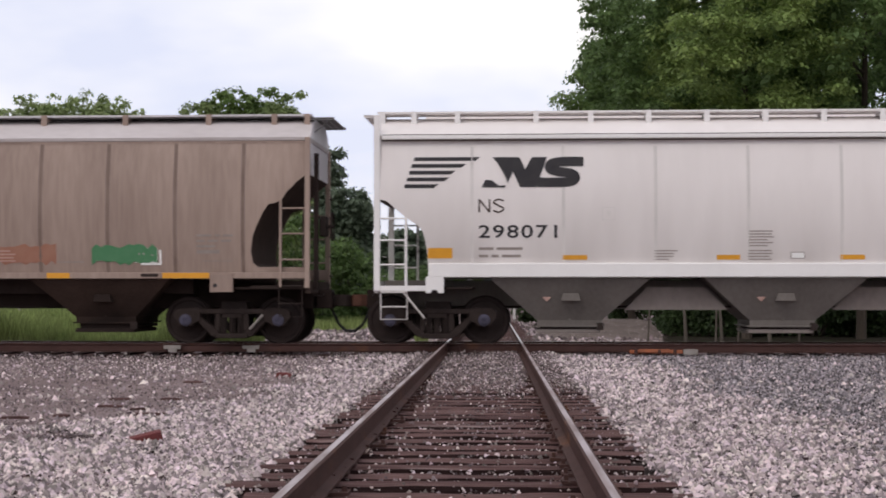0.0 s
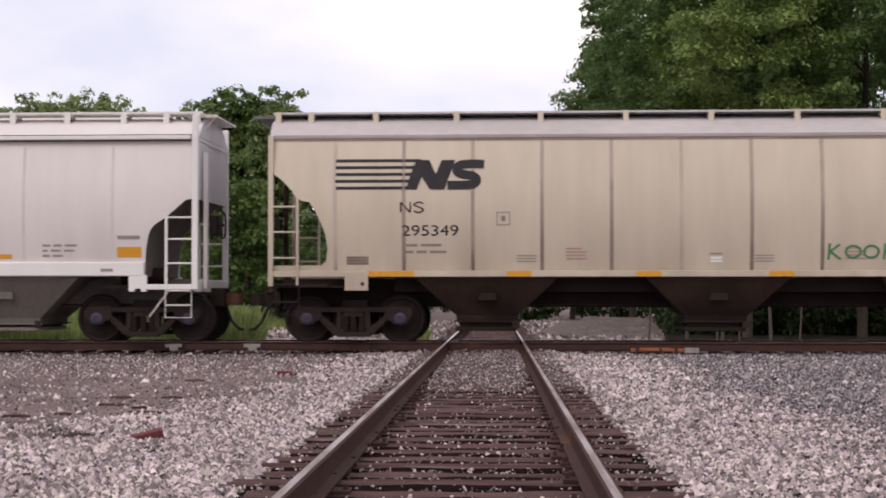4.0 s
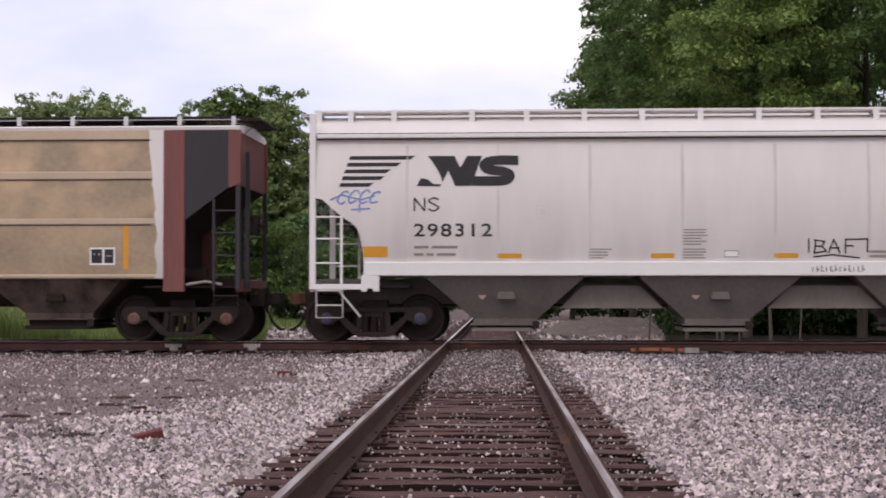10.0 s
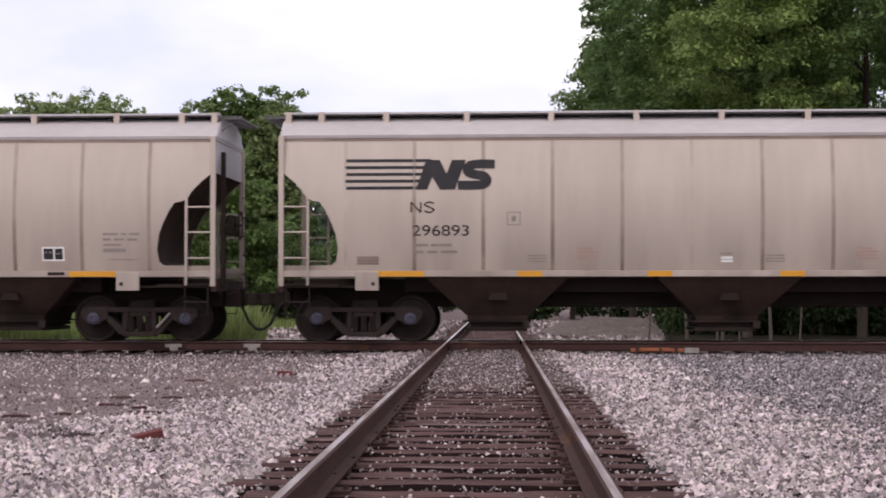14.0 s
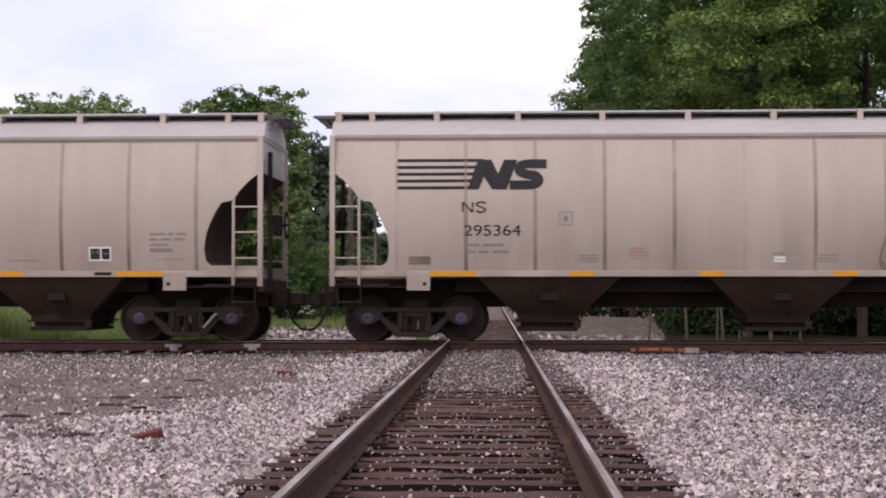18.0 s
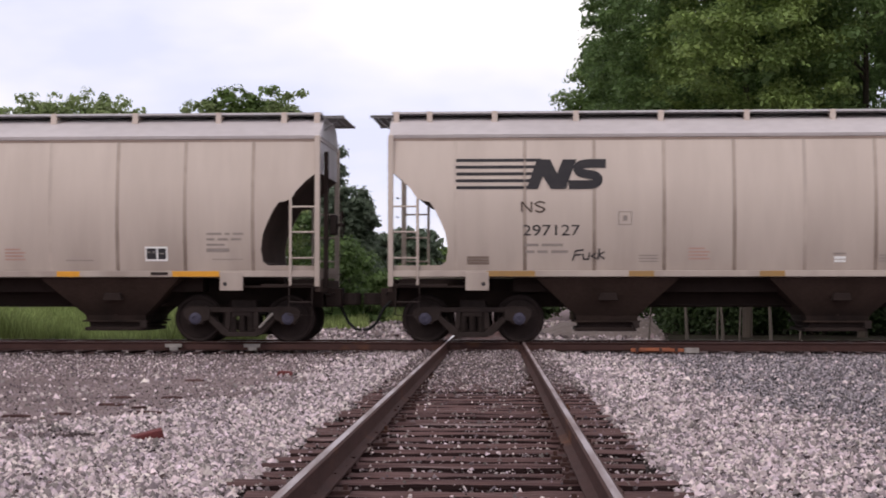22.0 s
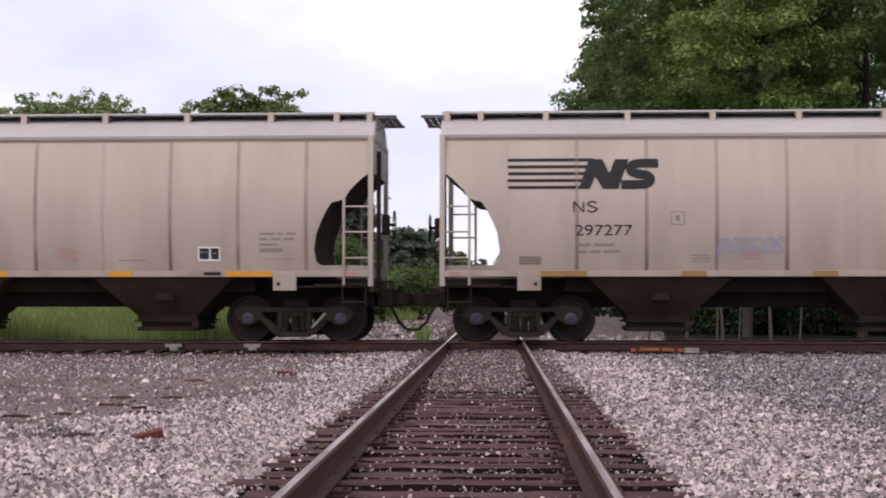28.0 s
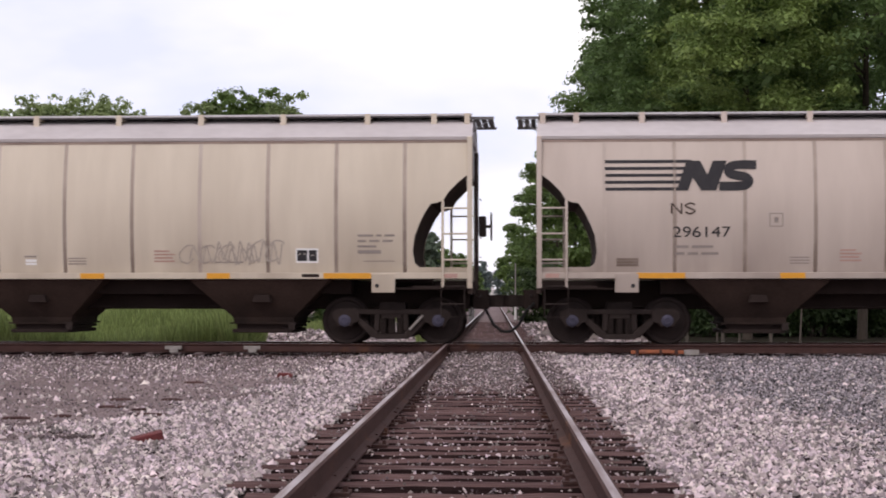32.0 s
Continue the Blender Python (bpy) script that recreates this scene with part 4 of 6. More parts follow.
def roof(car, half, eave, ridge, mat, kind, lip, hatch):
    s = Shape()
    y0 = bulge(eave, kind)
    prof = [(-y0 - 0.02, eave + 0.03), (-y0 - 0.035, eave + 0.09), (-y0 + 0.03, eave + 0.115), (-1.15, eave + 0.115 + (ridge - eave - 0.115) * 0.62), (-0.75, ridge), (0, ridge + 0.03)]
    prof = prof + [(-a, b) for a, b in prof[-2::-1]]
    prof += [(-prof[0][0] - 0.10, eave + 0.005), (prof[0][0] + 0.10, eave + 0.005)]
    s.prism(prof, -half, half, "x")
    part("roof", s, mat, car, "gently sloped sheet roof", smooth=True)
    for side in (-1, 1):
        part("eave_lip", Shape().box(-half, half, *sorted((side * (y0 + 0.012), side * (y0 - 0.03))), eave - 0.028, eave + 0.02), lip, car)
    if kind != "ribbed":
        for e in (-1, 1):
            part("end_cap", Shape().prism([(a * 0.985, b - 0.01) for a, b in prof[1:10]], e * half, e * (half + 0.012), "x"), M_END, car, "roof end toned a sky-lit lavender grey")
    part("hatch_trough", Shape().prism([(-0.34, ridge + 0.02), (0.34, ridge + 0.02), (0.34, ridge + 0.12), (0.14, ridge + 0.17), (-0.14, ridge + 0.17), (-0.34, ridge + 0.15)], -half + 0.9, half - 0.9, "x"), hatch, car, "long roof hatch cover")


def roof_walk(car, half, over, z, y, xs, mat, deck, foot, edge, width=0.055):
    """Running boards on brackets on both sides of the hatches, joined at the ends."""
    for side in (-1, 1):
        s = Shape().box(-half + 0.05, half - 0.05, *sorted((side * (y - 0.05), side * (y - 0.46))), z - 0.05, z)
        part("roof_walk", s, deck, car, "grated running board along the roof")
        part("roof_walk_edge", Shape().box(-half + 0.02, half - 0.02, *sorted((side * y, side * (y - 0.035))), z - 0.030, z + 0.008), edge, car)
        for x in xs:
            part("walk_bracket", Shape().box(x - width, x + width, *sorted((side * (y + 0.03), side * (y - 0.03))), foot, z + 0.01).box(x - width, x + width, *sorted((side * y, side * (y - 0.4))), z - 0.10, z - 0.05), mat, car)
    for e in (-1, 1):
        s = Shape()
        for k in range(4):
            x0, x1 = half - 0.12 + (over + 0.12) * k / 4, half - 0.12 + (over + 0.12) * (k + 0.8) / 4
            s.box(*sorted((e * x0, e * x1)), -1.0, 1.0, z - 0.085, z - 0.055)
        for w in (-1.0, 0.97):
            s.box(*sorted((e * (half - 0.12), e * (half + over))), w, w + 0.03, z - 0.10, z - 0.045)
        s.tube([(e * (half - 0.02), -0.9, z - 0.34), (e * (half + over * 0.8), -0.9, z - 0.09)], 0.012, 5)
        part("end_walk", s, deck, car, "slatted platform over the car end")


def hopper(car, x, mat, top, low, z_top, z_low, gate, label, gate_mat=None):
    """One discharge bay with its sloped sheets, a short collar, and the gate with its shaft under it."""
    s = Shape()
    a, b = top / 2, low / 2
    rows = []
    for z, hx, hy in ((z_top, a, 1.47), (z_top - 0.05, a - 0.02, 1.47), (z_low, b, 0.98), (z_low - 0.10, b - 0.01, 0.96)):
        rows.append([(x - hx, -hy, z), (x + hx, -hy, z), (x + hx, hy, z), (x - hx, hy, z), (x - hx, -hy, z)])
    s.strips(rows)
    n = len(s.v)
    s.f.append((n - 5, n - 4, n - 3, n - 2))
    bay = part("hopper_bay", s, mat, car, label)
    part("bay_flange", Shape().box(x - b - 0.05, x + b + 0.05, -1.03, 1.03, z_low - 0.13, z_low - 0.10), mat, bay)
    part("bay_rib", Shape().prism([(x - 0.02, z_top - 0.06), (x + 0.02, z_top - 0.06), (x + 0.02, z_low), (x - 0.02, z_low)], -1.0, -0.99), mat, bay)
    g = gate_mat or M_SOOT
    part("discharge_gate", Shape().prism([(x - b + 0.05, z_low - 0.13), (x + b - 0.09, z_low - 0.13), (x + b - 0.11, gate + 0.07), (x - b + 0.07, gate + 0.07)], -0.9, 0.9), M_SOOT, bay, "black discharge gate")
    part("gate_frame", Shape().box(x - b - 0.02, x + b - 0.03, -0.96, 0.96, gate, gate + 0.075), g, bay, "steel gate frame", bevel=0.01)
    part("gate_shaft", Shape().tube([(x + b - 0.05, -0.98, gate + 0.13), (x + b - 0.05, 0.98, gate + 0.13)], 0.035, 8).box(x + b - 0.10, x + b + 0.03, -1.04, -0.97, gate + 0.06, gate + 0.20), M_IRON, bay, "gate operating shaft")
    part("vent_cap", Shape().prism([(x - 0.17, z_top - 0.46), (x + 0.21, z_top - 0.46), (x + 0.17, z_top - 0.31), (x - 0.13, z_top - 0.31)], -1.36, -1.20), mat if mat == M_DIRTY_SHADE_GREY else M_SOOT, bay, "pressed hatch on the bay", bevel=0.01)


def ladder(car, e, x0, x1, rungs, z0, z1, mat, y=1.6, rail_w=0.05, low=(), low_x=None, step=M_IRON):
    for side in (-1, 1):
        face = sorted((side * (y + 0.02), side * (y - 0.05)))
        lad = part("ladder", Shape().box(*sorted((e * x0 - rail_w / 2, e * x0 + rail_w / 2)), *face, z0, z1), mat, car, "steel corner ladder", bevel=0.006)
        for z in rungs:
            part("rung", Shape().tube([(e * x0, side * y, z), (e * x1, side * y, z)], 0.019, 7), mat, lad, smooth=True)
        s = Shape()
        a, b = low_x or (x0, x1)
        if low:
            s.tube([(e * a, side * (y - 0.04), z0), (e * a, side * (y - 0.04), low[-1]), (e * b, side * (y - 0.04), low[-1]), (e * b, side * (y - 0.04), z0)], 0.014, 6)
            for z in low[:-1]:
                s.tube([(e * a, side * y, z), (e * b, side * y, z)], 0.016, 6)
            # The default dark iron puts shadow into the colour of the lower steps.
            part("sill_step", s, step, car, "steel stirrup step", smooth=True)


def frame_bars():
    """A cast side frame: top bar, pedestals, slanting tension bars and spring seat."""
    s = Shape()
    for m in (-1, 1):
        s.prism([(m * a, b) for a, b in ((0.62, 0.44), (0.74, 0.40), (0.79, 0.34), (1.04, 0.34), (1.09, 0.42), (1.16, 0.50), (1.16, 0.62), (1.06, 0.69), (0.74, 0.70), (0.62, 0.66))], -1.12, -0.92)
        s.prism([(m * a, b) for a, b in ((0.74, 0.50), (0.62, 0.52), (0.24, 0.22), (0.30, 0.12), (0.40, 0.14))], -1.10, -0.94)
        s.prism([(m * a, b) for a, b in ((0.22, 0.66), (0.32, 0.66), (0.34, 0.28), (0.24, 0.24))], -1.09, -0.95)
    s.box(-0.78, 0.78, -1.10, -0.94, 0.58, 0.68)
    s.box(-0.32, 0.32, -1.12, -0.92, 0.10, 0.20)
    return s


def wheel_shape():
    s = Shape()
    for side in (-1, 1):
        prof = [(0.10, 0.665), (0.12, 0.66), (0.36, 0.705), (0.40, 0.68), (0.482, 0.683), (0.487, 0.705), (0.460, 0.722), (0.455, 0.80), (0.448, 0.815), (0.395, 0.812), (0.375, 0.785), (0.17, 0.80), (0.13, 0.83), (0.095, 0.83)]
        s.lathe([(r, side * y) for r, y in prof], 36)
    s.lathe([(0.085, -1.05), (0.085, 1.05)], 14)
    return s


WHEEL_DATA = wheel_shape().data("wheelset", M_WHEEL, smooth=True)
CAP_SHAPE = Shape().lathe([(0.115, -0.93), (0.125, -1.02), (0.118, -1.125), (0.085, -1.15), (0.05, -1.152), (0.045, -1.135), (0.01, -1.135)], 16)
CAP_BLUE, CAP_RUST = CAP_SHAPE.data("bearing_cap", M_CAP, smooth=True), CAP_SHAPE.data("bearing_cap", M_CAP_RUST, smooth=True)
WHEEL_R = 0.457
SPRING = Shape()
for m_x in (-0.17, 0.0, 0.17):
    m_pts = [(m_x + 0.062 * math.cos(a * 0.7), -1.03 + 0.062 * math.sin(a * 0.7), 0.20 + a * 0.0043) for a in range(0, 72)]
    SPRING.tube(m_pts, 0.016, 5)
SPRING_DATA = SPRING.data("spring_nest", M_IRON, smooth=True)
FRAME_DATA = frame_bars().data("side_frame", M_IRON, bevel=0.012)
BOLSTER = Shape().box(-0.20, 0.20, -1.08, 1.08, 0.50, 0.60).prism([(-0.30, 0.50), (0.30, 0.50), (0.24, 0.82), (-0.24, 0.82)], -0.85, 0.85)
BOLSTER.box(-0.55, -0.48, -0.9, 0.9, 0.40, 0.50).box(0.48, 0.55, -0.9, 0.9, 0.40, 0.50).lathe([(0.2, -0.2), (0.2, 0.2)], 12, (0, 0, 0.9))
BOLSTER_DATA = BOLSTER.data("bolster", M_IRON, bevel=0.01)
BRAKE_DATA = Shape().prism([(-0.05, -0.16), (0.03, -0.17), (0.06, 0.0), (0.03, 0.17), (-0.05, 0.16), (-0.02, 0.0)], -0.80, -0.72).data("brake_shoe", M_IRON)


def truck(car, x, rusty=False, lever=False):
    t = part("truck", BOLSTER_DATA, None, car, "dusty cast-iron four-wheel truck", at=pose(x, 0, 0))
    for r in (0, 180):
        part("side_frame", FRAME_DATA, None, t, at=pose(0, 0, 0, 0, 0, r))
        part("spring_nest", SPRING_DATA, None, t, at=pose(0, 0, 0, 0, 0, r))
    if lever:
        part("brake_lever", Shape().tube([(0.36, -1.14, 0.28), (0.62, -1.15, 0.56)], 0.026, 7), M_PALE, t, "pale worn brake lever", smooth=True)
    for w in (-0.915, 0.915):
        part("wheelset", WHEEL_DATA, None, t, "dark steel wheels on their axle", at=pose(w, 0, WHEEL_R))
        for r in (0, 180):
            part("bearing_cap", CAP_RUST if rusty else CAP_BLUE, None, t, "round bearing cap", at=pose(w, 0, WHEEL_R, 0, 0, r))
        part("brake_shoe", BRAKE_DATA, None, t, at=pose(w + (0.50 if w < 0 else -0.50), 0, WHEEL_R, 0, 0, 0 if w < 0 else 180))
    return t


def underframe(car, half, mat, couple, steel=None):
    """Centre sill, end decks and sills, couplers, hoses and brake gear."""
    part("centre_sill", Shape().box(-half + 0.1, half - 0.1, -0.36, 0.36, 0.68, 1.24), steel or M_SOOT, car, "sooty centre sill")
    for e in (-1, 1):
        part("end_deck", Shape().box(*sorted((e * (half - 1.9), e * (half - 0.03))), -1.45, 1.45, 1.06, 1.10), M_SOOT, car)
        part("end_sill", Shape().box(*sorted((e * (half - 0.10), e * (half - 0.0))), -1.5, 1.5, 0.98, 1.22), mat, car, bevel=0.01)
        plan = [(half - 0.1, -0.09), (half + 0.30, -0.09), (half + 0.40, -0.17), (half + 0.55, -0.18), (half + couple, -0.08), (half + couple, 0.12), (half + 0.45, 0.18), (half + 0.30, 0.10), (half - 0.1, 0.09)]
        low, high = [(e * a, b, 0.72) for a, b in plan], [(e * a, b, 0.96) for a, b in plan]
        knuckle = Shape().add(low + high, [tuple(range(9)), tuple(range(17, 8, -1))] + [(i, (i + 1) % 9, 9 + (i + 1) % 9, 9 + i) for i in range(9)])
        part("coupler", knuckle, M_RUST if mat == M_WHITE_CLEAN else M_IRON, car, "rusty knuckle coupler", bevel=0.02)
        part("striker", Shape().box(*sorted((e * (half - 0.05), e * (half + 0.27))), -0.27, 0.27, 0.68, 1.06), M_SOOT, car, bevel=0.02)
        hose = [(e * (half + 0.05), 0.35 * e, 0.80), (e * (half + 0.2), 0.30 * e, 0.66), (e * (half + 0.36), 0.18 * e, 0.36), (e * (half + 0.52), 0.06 * e, 0.23), (e * (half + couple), 0.0, 0.22)]
        part("air_hose", Shape().tube(hose, 0.03, 7), M_RUBBER, car, "hanging black air hose", smooth=True)
        part("uncoupling_lever", Shape().tube([(e * (half + 0.05), -1.45, 0.95), (e * (half + 0.12), -0.6, 0.92), (e * (half + 0.12), -0.1, 1.0)], 0.014, 6), M_IRON, car, smooth=True)
    part("air_reservoir", Shape().tube([(half - 1.7, -0.75, 1.30), (half - 0.8, -0.75, 1.30)], 0.16, 14), M_SOOT, car, "small air reservoir on the end deck", smooth=True)
    part("brake_pipe", Shape().tube([(-half + 1, -0.5, 0.72), (half - 1, -0.5, 0.72)], 0.02, 6), M_SOOT, car, smooth=True)


def hand_brake(car, half, mat):
    """Post, box and wheel on the brake end."""
    s = Shape().box(half + 0.02, half + 0.10, -1.15, -1.03, 1.05, 3.72)
    part("brake_post", s, mat, car, "dark upright post on the brake end")
    x = half + 0.10
    part("brake_gearbox", Shape().box(x, x + 0.14, -0.95, -0.60, 2.10, 2.50), M_IRON, car, bevel=0.02)
    ring = [(x + 0.24, -0.78 + 0.27 * math.cos(a * math.pi / 9), 2.30 + 0.27 * math.sin(a * math.pi / 9)) for a in range(18)]
    wheel = Shape().tube(ring, 0.016, 6, closed=True)
    for a in range(4):
        wheel.tube([(x + 0.22, -0.78, 2.30), ring[a * 18 // 4]], 0.010, 5)
    wheel.tube([(x, -0.78, 2.30), (x + 0.26, -0.78, 2.30)], 0.03, 8)
    part("brake_wheel", wheel, M_IRON, car, "spoked hand brake wheel", smooth=True)
    for z in (1.35, 1.75, 2.15, 2.55, 2.95):
        part("end_rung", Shape().tube([(half + 0.06, 1.05, z), (half + 0.06, 1.50, z)], 0.014, 6), mat, car, smooth=True)
        part("end_rung", Shape().tube([(-half - 0.06, 1.05, z), (-half - 0.06, 1.50, z)], 0.014, 6), mat, car, smooth=True)


def decal(car, name, mat, polys, kind="round", label="", lift=0.006):
    """Paint or tape on the near side: outlines in (x, z), laid on the bellied sheet."""
    s = Shape()
    for poly in polys:
        s.add([(x, -bulge(z, kind) - lift, z) for x, z in poly], [tuple(range(len(poly)))])
    return part(name, s, mat, car, label)


def bar(x0, x1, z0, z1):
    return [(x0, z0), (x1, z0), (x1, z1), (x0, z1)]


def lettering(car, text, x, z, height, mat, kind="round", width=None, spacing=1.0, weight=0.0):
    curve = bpy.data.curves.new("lettering", "FONT")
    curve.body, curve.size, curve.space_character = text, height / 0.73, spacing
    curve.offset = weight
    holder = bpy.data.objects.new("lettering", curve)
    scene.collection.objects.link(holder)
    deps = bpy.context.evaluated_depsgraph_get()
    mesh = bpy.data.meshes.new_from_object(holder.evaluated_get(deps))
    bpy.data.objects.remove(holder)
    co = np.array([v.co[:] for v in mesh.vertices])
    co[:, 0] -= co[:, 0].min()
    if width:
        co[:, 0] *= width / co[:, 0].max()
    co[:, 1] *= height / max(1e-6, np.ptp(co[:, 1]))
    for v, (a, b, _) in zip(mesh.vertices, co):
        v.co = (x + a, -bulge(z + b, kind) - 0.007, z + b)
    mesh.materials.clear()
    mesh.materials.append(mat)
    return part("number", mesh, None, car, "painted fleet number")


def ribbon(points, width):
    """Quads along a line of (x, z) points, with a given width."""
    rows = []
    for i, (x, z) in enumerate(points):
        (x0, z0), (x1, z1) = points[max(0, i - 1)], points[min(len(points) - 1, i + 1)]
        d = math.hypot(x1 - x0, z1 - z0)
        rows.append(((x - (z1 - z0) / d * width / 2, z + (x1 - x0) / d * width / 2), (x + (z1 - z0) / d * width / 2, z - (x1 - x0) / d * width / 2)))
    return [[a[0], a[1], b[1], b[0]] for a, b in zip(rows, rows[1:])]


def bend(points, steps=5):
    """A smooth line through the points."""
    out = []
    for i in range(len(points) - 1):
        p = [points[max(0, i - 1)], points[i], points[i + 1], points[min(len(points) - 1, i + 2)]]
        for k in range(steps):
            t = k / steps
            out.append(tuple(0.5 * (2 * p[1][c] + (p[2][c] - p[0][c]) * t + (2 * p[0][c] - 5 * p[1][c] + 4 * p[2][c] - p[3][c]) * t * t + (3 * p[1][c] - p[0][c] - 3 * p[2][c] + p[3][c]) * t ** 3) for c in (0, 1)))
    return out + [points[-1]]


def stripes_mark(car, x, z, kind, mat=None):
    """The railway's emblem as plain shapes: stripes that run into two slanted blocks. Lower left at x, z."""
    h = 0.57 if kind == "round" else 0.61
    bars = []
    for k in range(5):
        if kind == "round":
            z0 = z + k * h * 0.232
            bars.append([(x, z0), (x + 1.43 + 0.05 * k, z0), (x + 1.47 + 0.05 * k, z0 + h * 0.105), (x, z0 + h * 0.105)])
        else:
            z0 = z + k * h * 0.215
            ends = (0.57, 0.78, 0.90, 1.10, 1.37)[k]
            bars.append([(x + 0.045 * k, z0), (x + ends, z0), (x + ends + 0.10, z0 + h * 0.12), (x + 0.045 * k + 0.02, z0 + h * 0.12)])
    decal(car, "emblem_stripes", mat or M_BLACK, bars, kind, "five dark stripes of the railway emblem")
    if kind == "round":
        at = lambda rows: [(x + 1.37 + a * h, z + b * h) for a, b in rows]
        first = [at([(0, 0), (0.38, 0), (0.56, 0.45), (0.35, 1.0)]), at([(0.30, 0.84), (0.35, 1.0), (0.80, 1.0), (0.62, 0.38)]), at([(0.80, 1.0), (0.54, 0.44), (0.82, 0.0), (1.03, 0.52)]),
                 at([(0.82, 0), (1.32, 0), (1.68, 1.0), (1.22, 1.0), (1.0, 0.45)])]
        second = ribbon(bend(at([(2.66, 0.85), (2.2, 0.86), (1.85, 0.82), (1.73, 0.70), (1.78, 0.57), (2.0, 0.50), (2.28, 0.45), (2.40, 0.33), (2.33, 0.20), (2.10, 0.145), (1.42, 0.14)])), 0.30 * h)
    else:
        at = lambda rows: [(-5.636 + (a - 168) * 0.00573, 3.013 + (248 - b) * 0.00573) for a, b in rows]
        first = [at([(168, 147), (258, 147), (278, 188), (237, 195), (200, 192), (183, 165)]), at([(278, 186), (300, 147), (350, 147), (315, 248), (260, 248), (236, 193)]), at([(237, 195), (218, 235), (212, 215), (200, 192)]), at([(132, 248), (145, 222), (168, 226), (190, 243), (213, 242), (210, 249)])]
        second = ribbon(bend(at([(472, 163), (420, 162), (380, 165), (360, 174), (362, 188), (386, 196), (425, 201), (444, 212), (438, 225), (410, 232), (318, 232)])), 0.182)
    decal(car, "emblem_block", mat or M_BLACK, first, kind, "dark slanted emblem block", 0.013)
    decal(car, "emblem_block", mat or M_BLACK, second, kind, "dark slanted emblem block", 0.011)


def short_mark(car, x, z, tall, wide, mat, kind, thick=0.03):
    """A short stencil over the number, as thin plain strokes."""
    w = wide * 0.42
    lines = [[(x, z), (x, z + tall)], [(x, z + tall), (x + w, z)], [(x + w, z), (x + w, z + tall)]]
    a = x + wide * 0.58
    lines.append(bend([(a + w, z + tall * 0.86), (a + w * 0.5, z + tall), (a, z + tall * 0.76), (a + w * 0.5, z + tall * 0.52), (a + w, z + tall * 0.26), (a + w * 0.5, z), (a, z + tall * 0.16)]))
    polys = []
    for line in lines:
        polys += ribbon(line, thick)
    decal(car, "short_stencil", mat, polys, kind, "short dark stencil", 0.009)


def fine_print(car, x, z, rows, mat, kind="round", step=0.075, tall=0.035, name="fine_print"):
    """Unreadable stencilled lines as bars; rows: widths, or lists of widths with gaps."""
    polys = []
    for i, row in enumerate(rows):
        a = x
        for w in (row if isinstance(row, (list, tuple)) else (row,)):
            polys.append(bar(a, a + w, z - i * step - tall, z - i * step))
            a += w + 0.06
    decal(car, name, mat, polys, kind, "small worn stencilled lines")


def boxed_mark(car, x, z, size, kind, mat):
    t = 0.018
    decal(car, "outlined_square", mat, [bar(x, x + size, z, z + t), bar(x, x + size, z + size - t, z + size), bar(x, x + t, z, z + size), bar(x + size - t, x + size, z, z + size), bar(x + size * 0.35, x + size * 0.65, z + size * 0.3, z + size * 0.7)], kind, "small outlined square stencil")


def data_plate(car, x, z, w, h, kind):
    """A black inspection panel with a white border and a white block."""
    p = decal(car, "inspection_panel", M_STICKER, [bar(x, x + w, z, z + h)], kind, "black inspection panel with white border")
    decal(car, "panel_field", M_BLACK, [bar(x + 0.03, x + w * 0.50, z + 0.035, z + h - 0.035), bar(x + w * 0.58, x + w - 0.03, z + 0.035, z + h - 0.035)], kind, lift=0.0085)
    decal(car, "panel_mark", M_PALE, [bar(x + w * 0.14, x + w * 0.22, z + h * 0.55, z + h * 0.68), bar(x + w * 0.34, x + w * 0.42, z + h * 0.55, z + h * 0.68), bar(x + w * 0.66, x + w * 0.84, z + h * 0.48, z + h * 0.56)], kind, lift=0.0105)


def scrawl(car, name, mat, strokes, kind, label, thick=0.03, lift=0.009):
    """Spray-painted strokes, lines of (x, z)."""
    polys = []
    for line in strokes:
        for (x0, z0), (x1, z1) in zip(line, line[1:]):
            d = math.hypot(x1 - x0, z1 - z0) or 1e-6
            nx, nz = -(z1 - z0) / d * thick / 2, (x1 - x0) / d * thick / 2
            ex, ez = (x1 - x0) / d * thick * 0.3, (z1 - z0) / d * thick * 0.3
            polys.append([(x0 - ex + nx, z0 - ez + nz), (x0 - ex - nx, z0 - ez - nz), (x1 + ex - nx, z1 + ez - nz), (x1 + ex + nx, z1 + ez + nz)])
    decal(car, name, mat, polys, kind, label, lift)


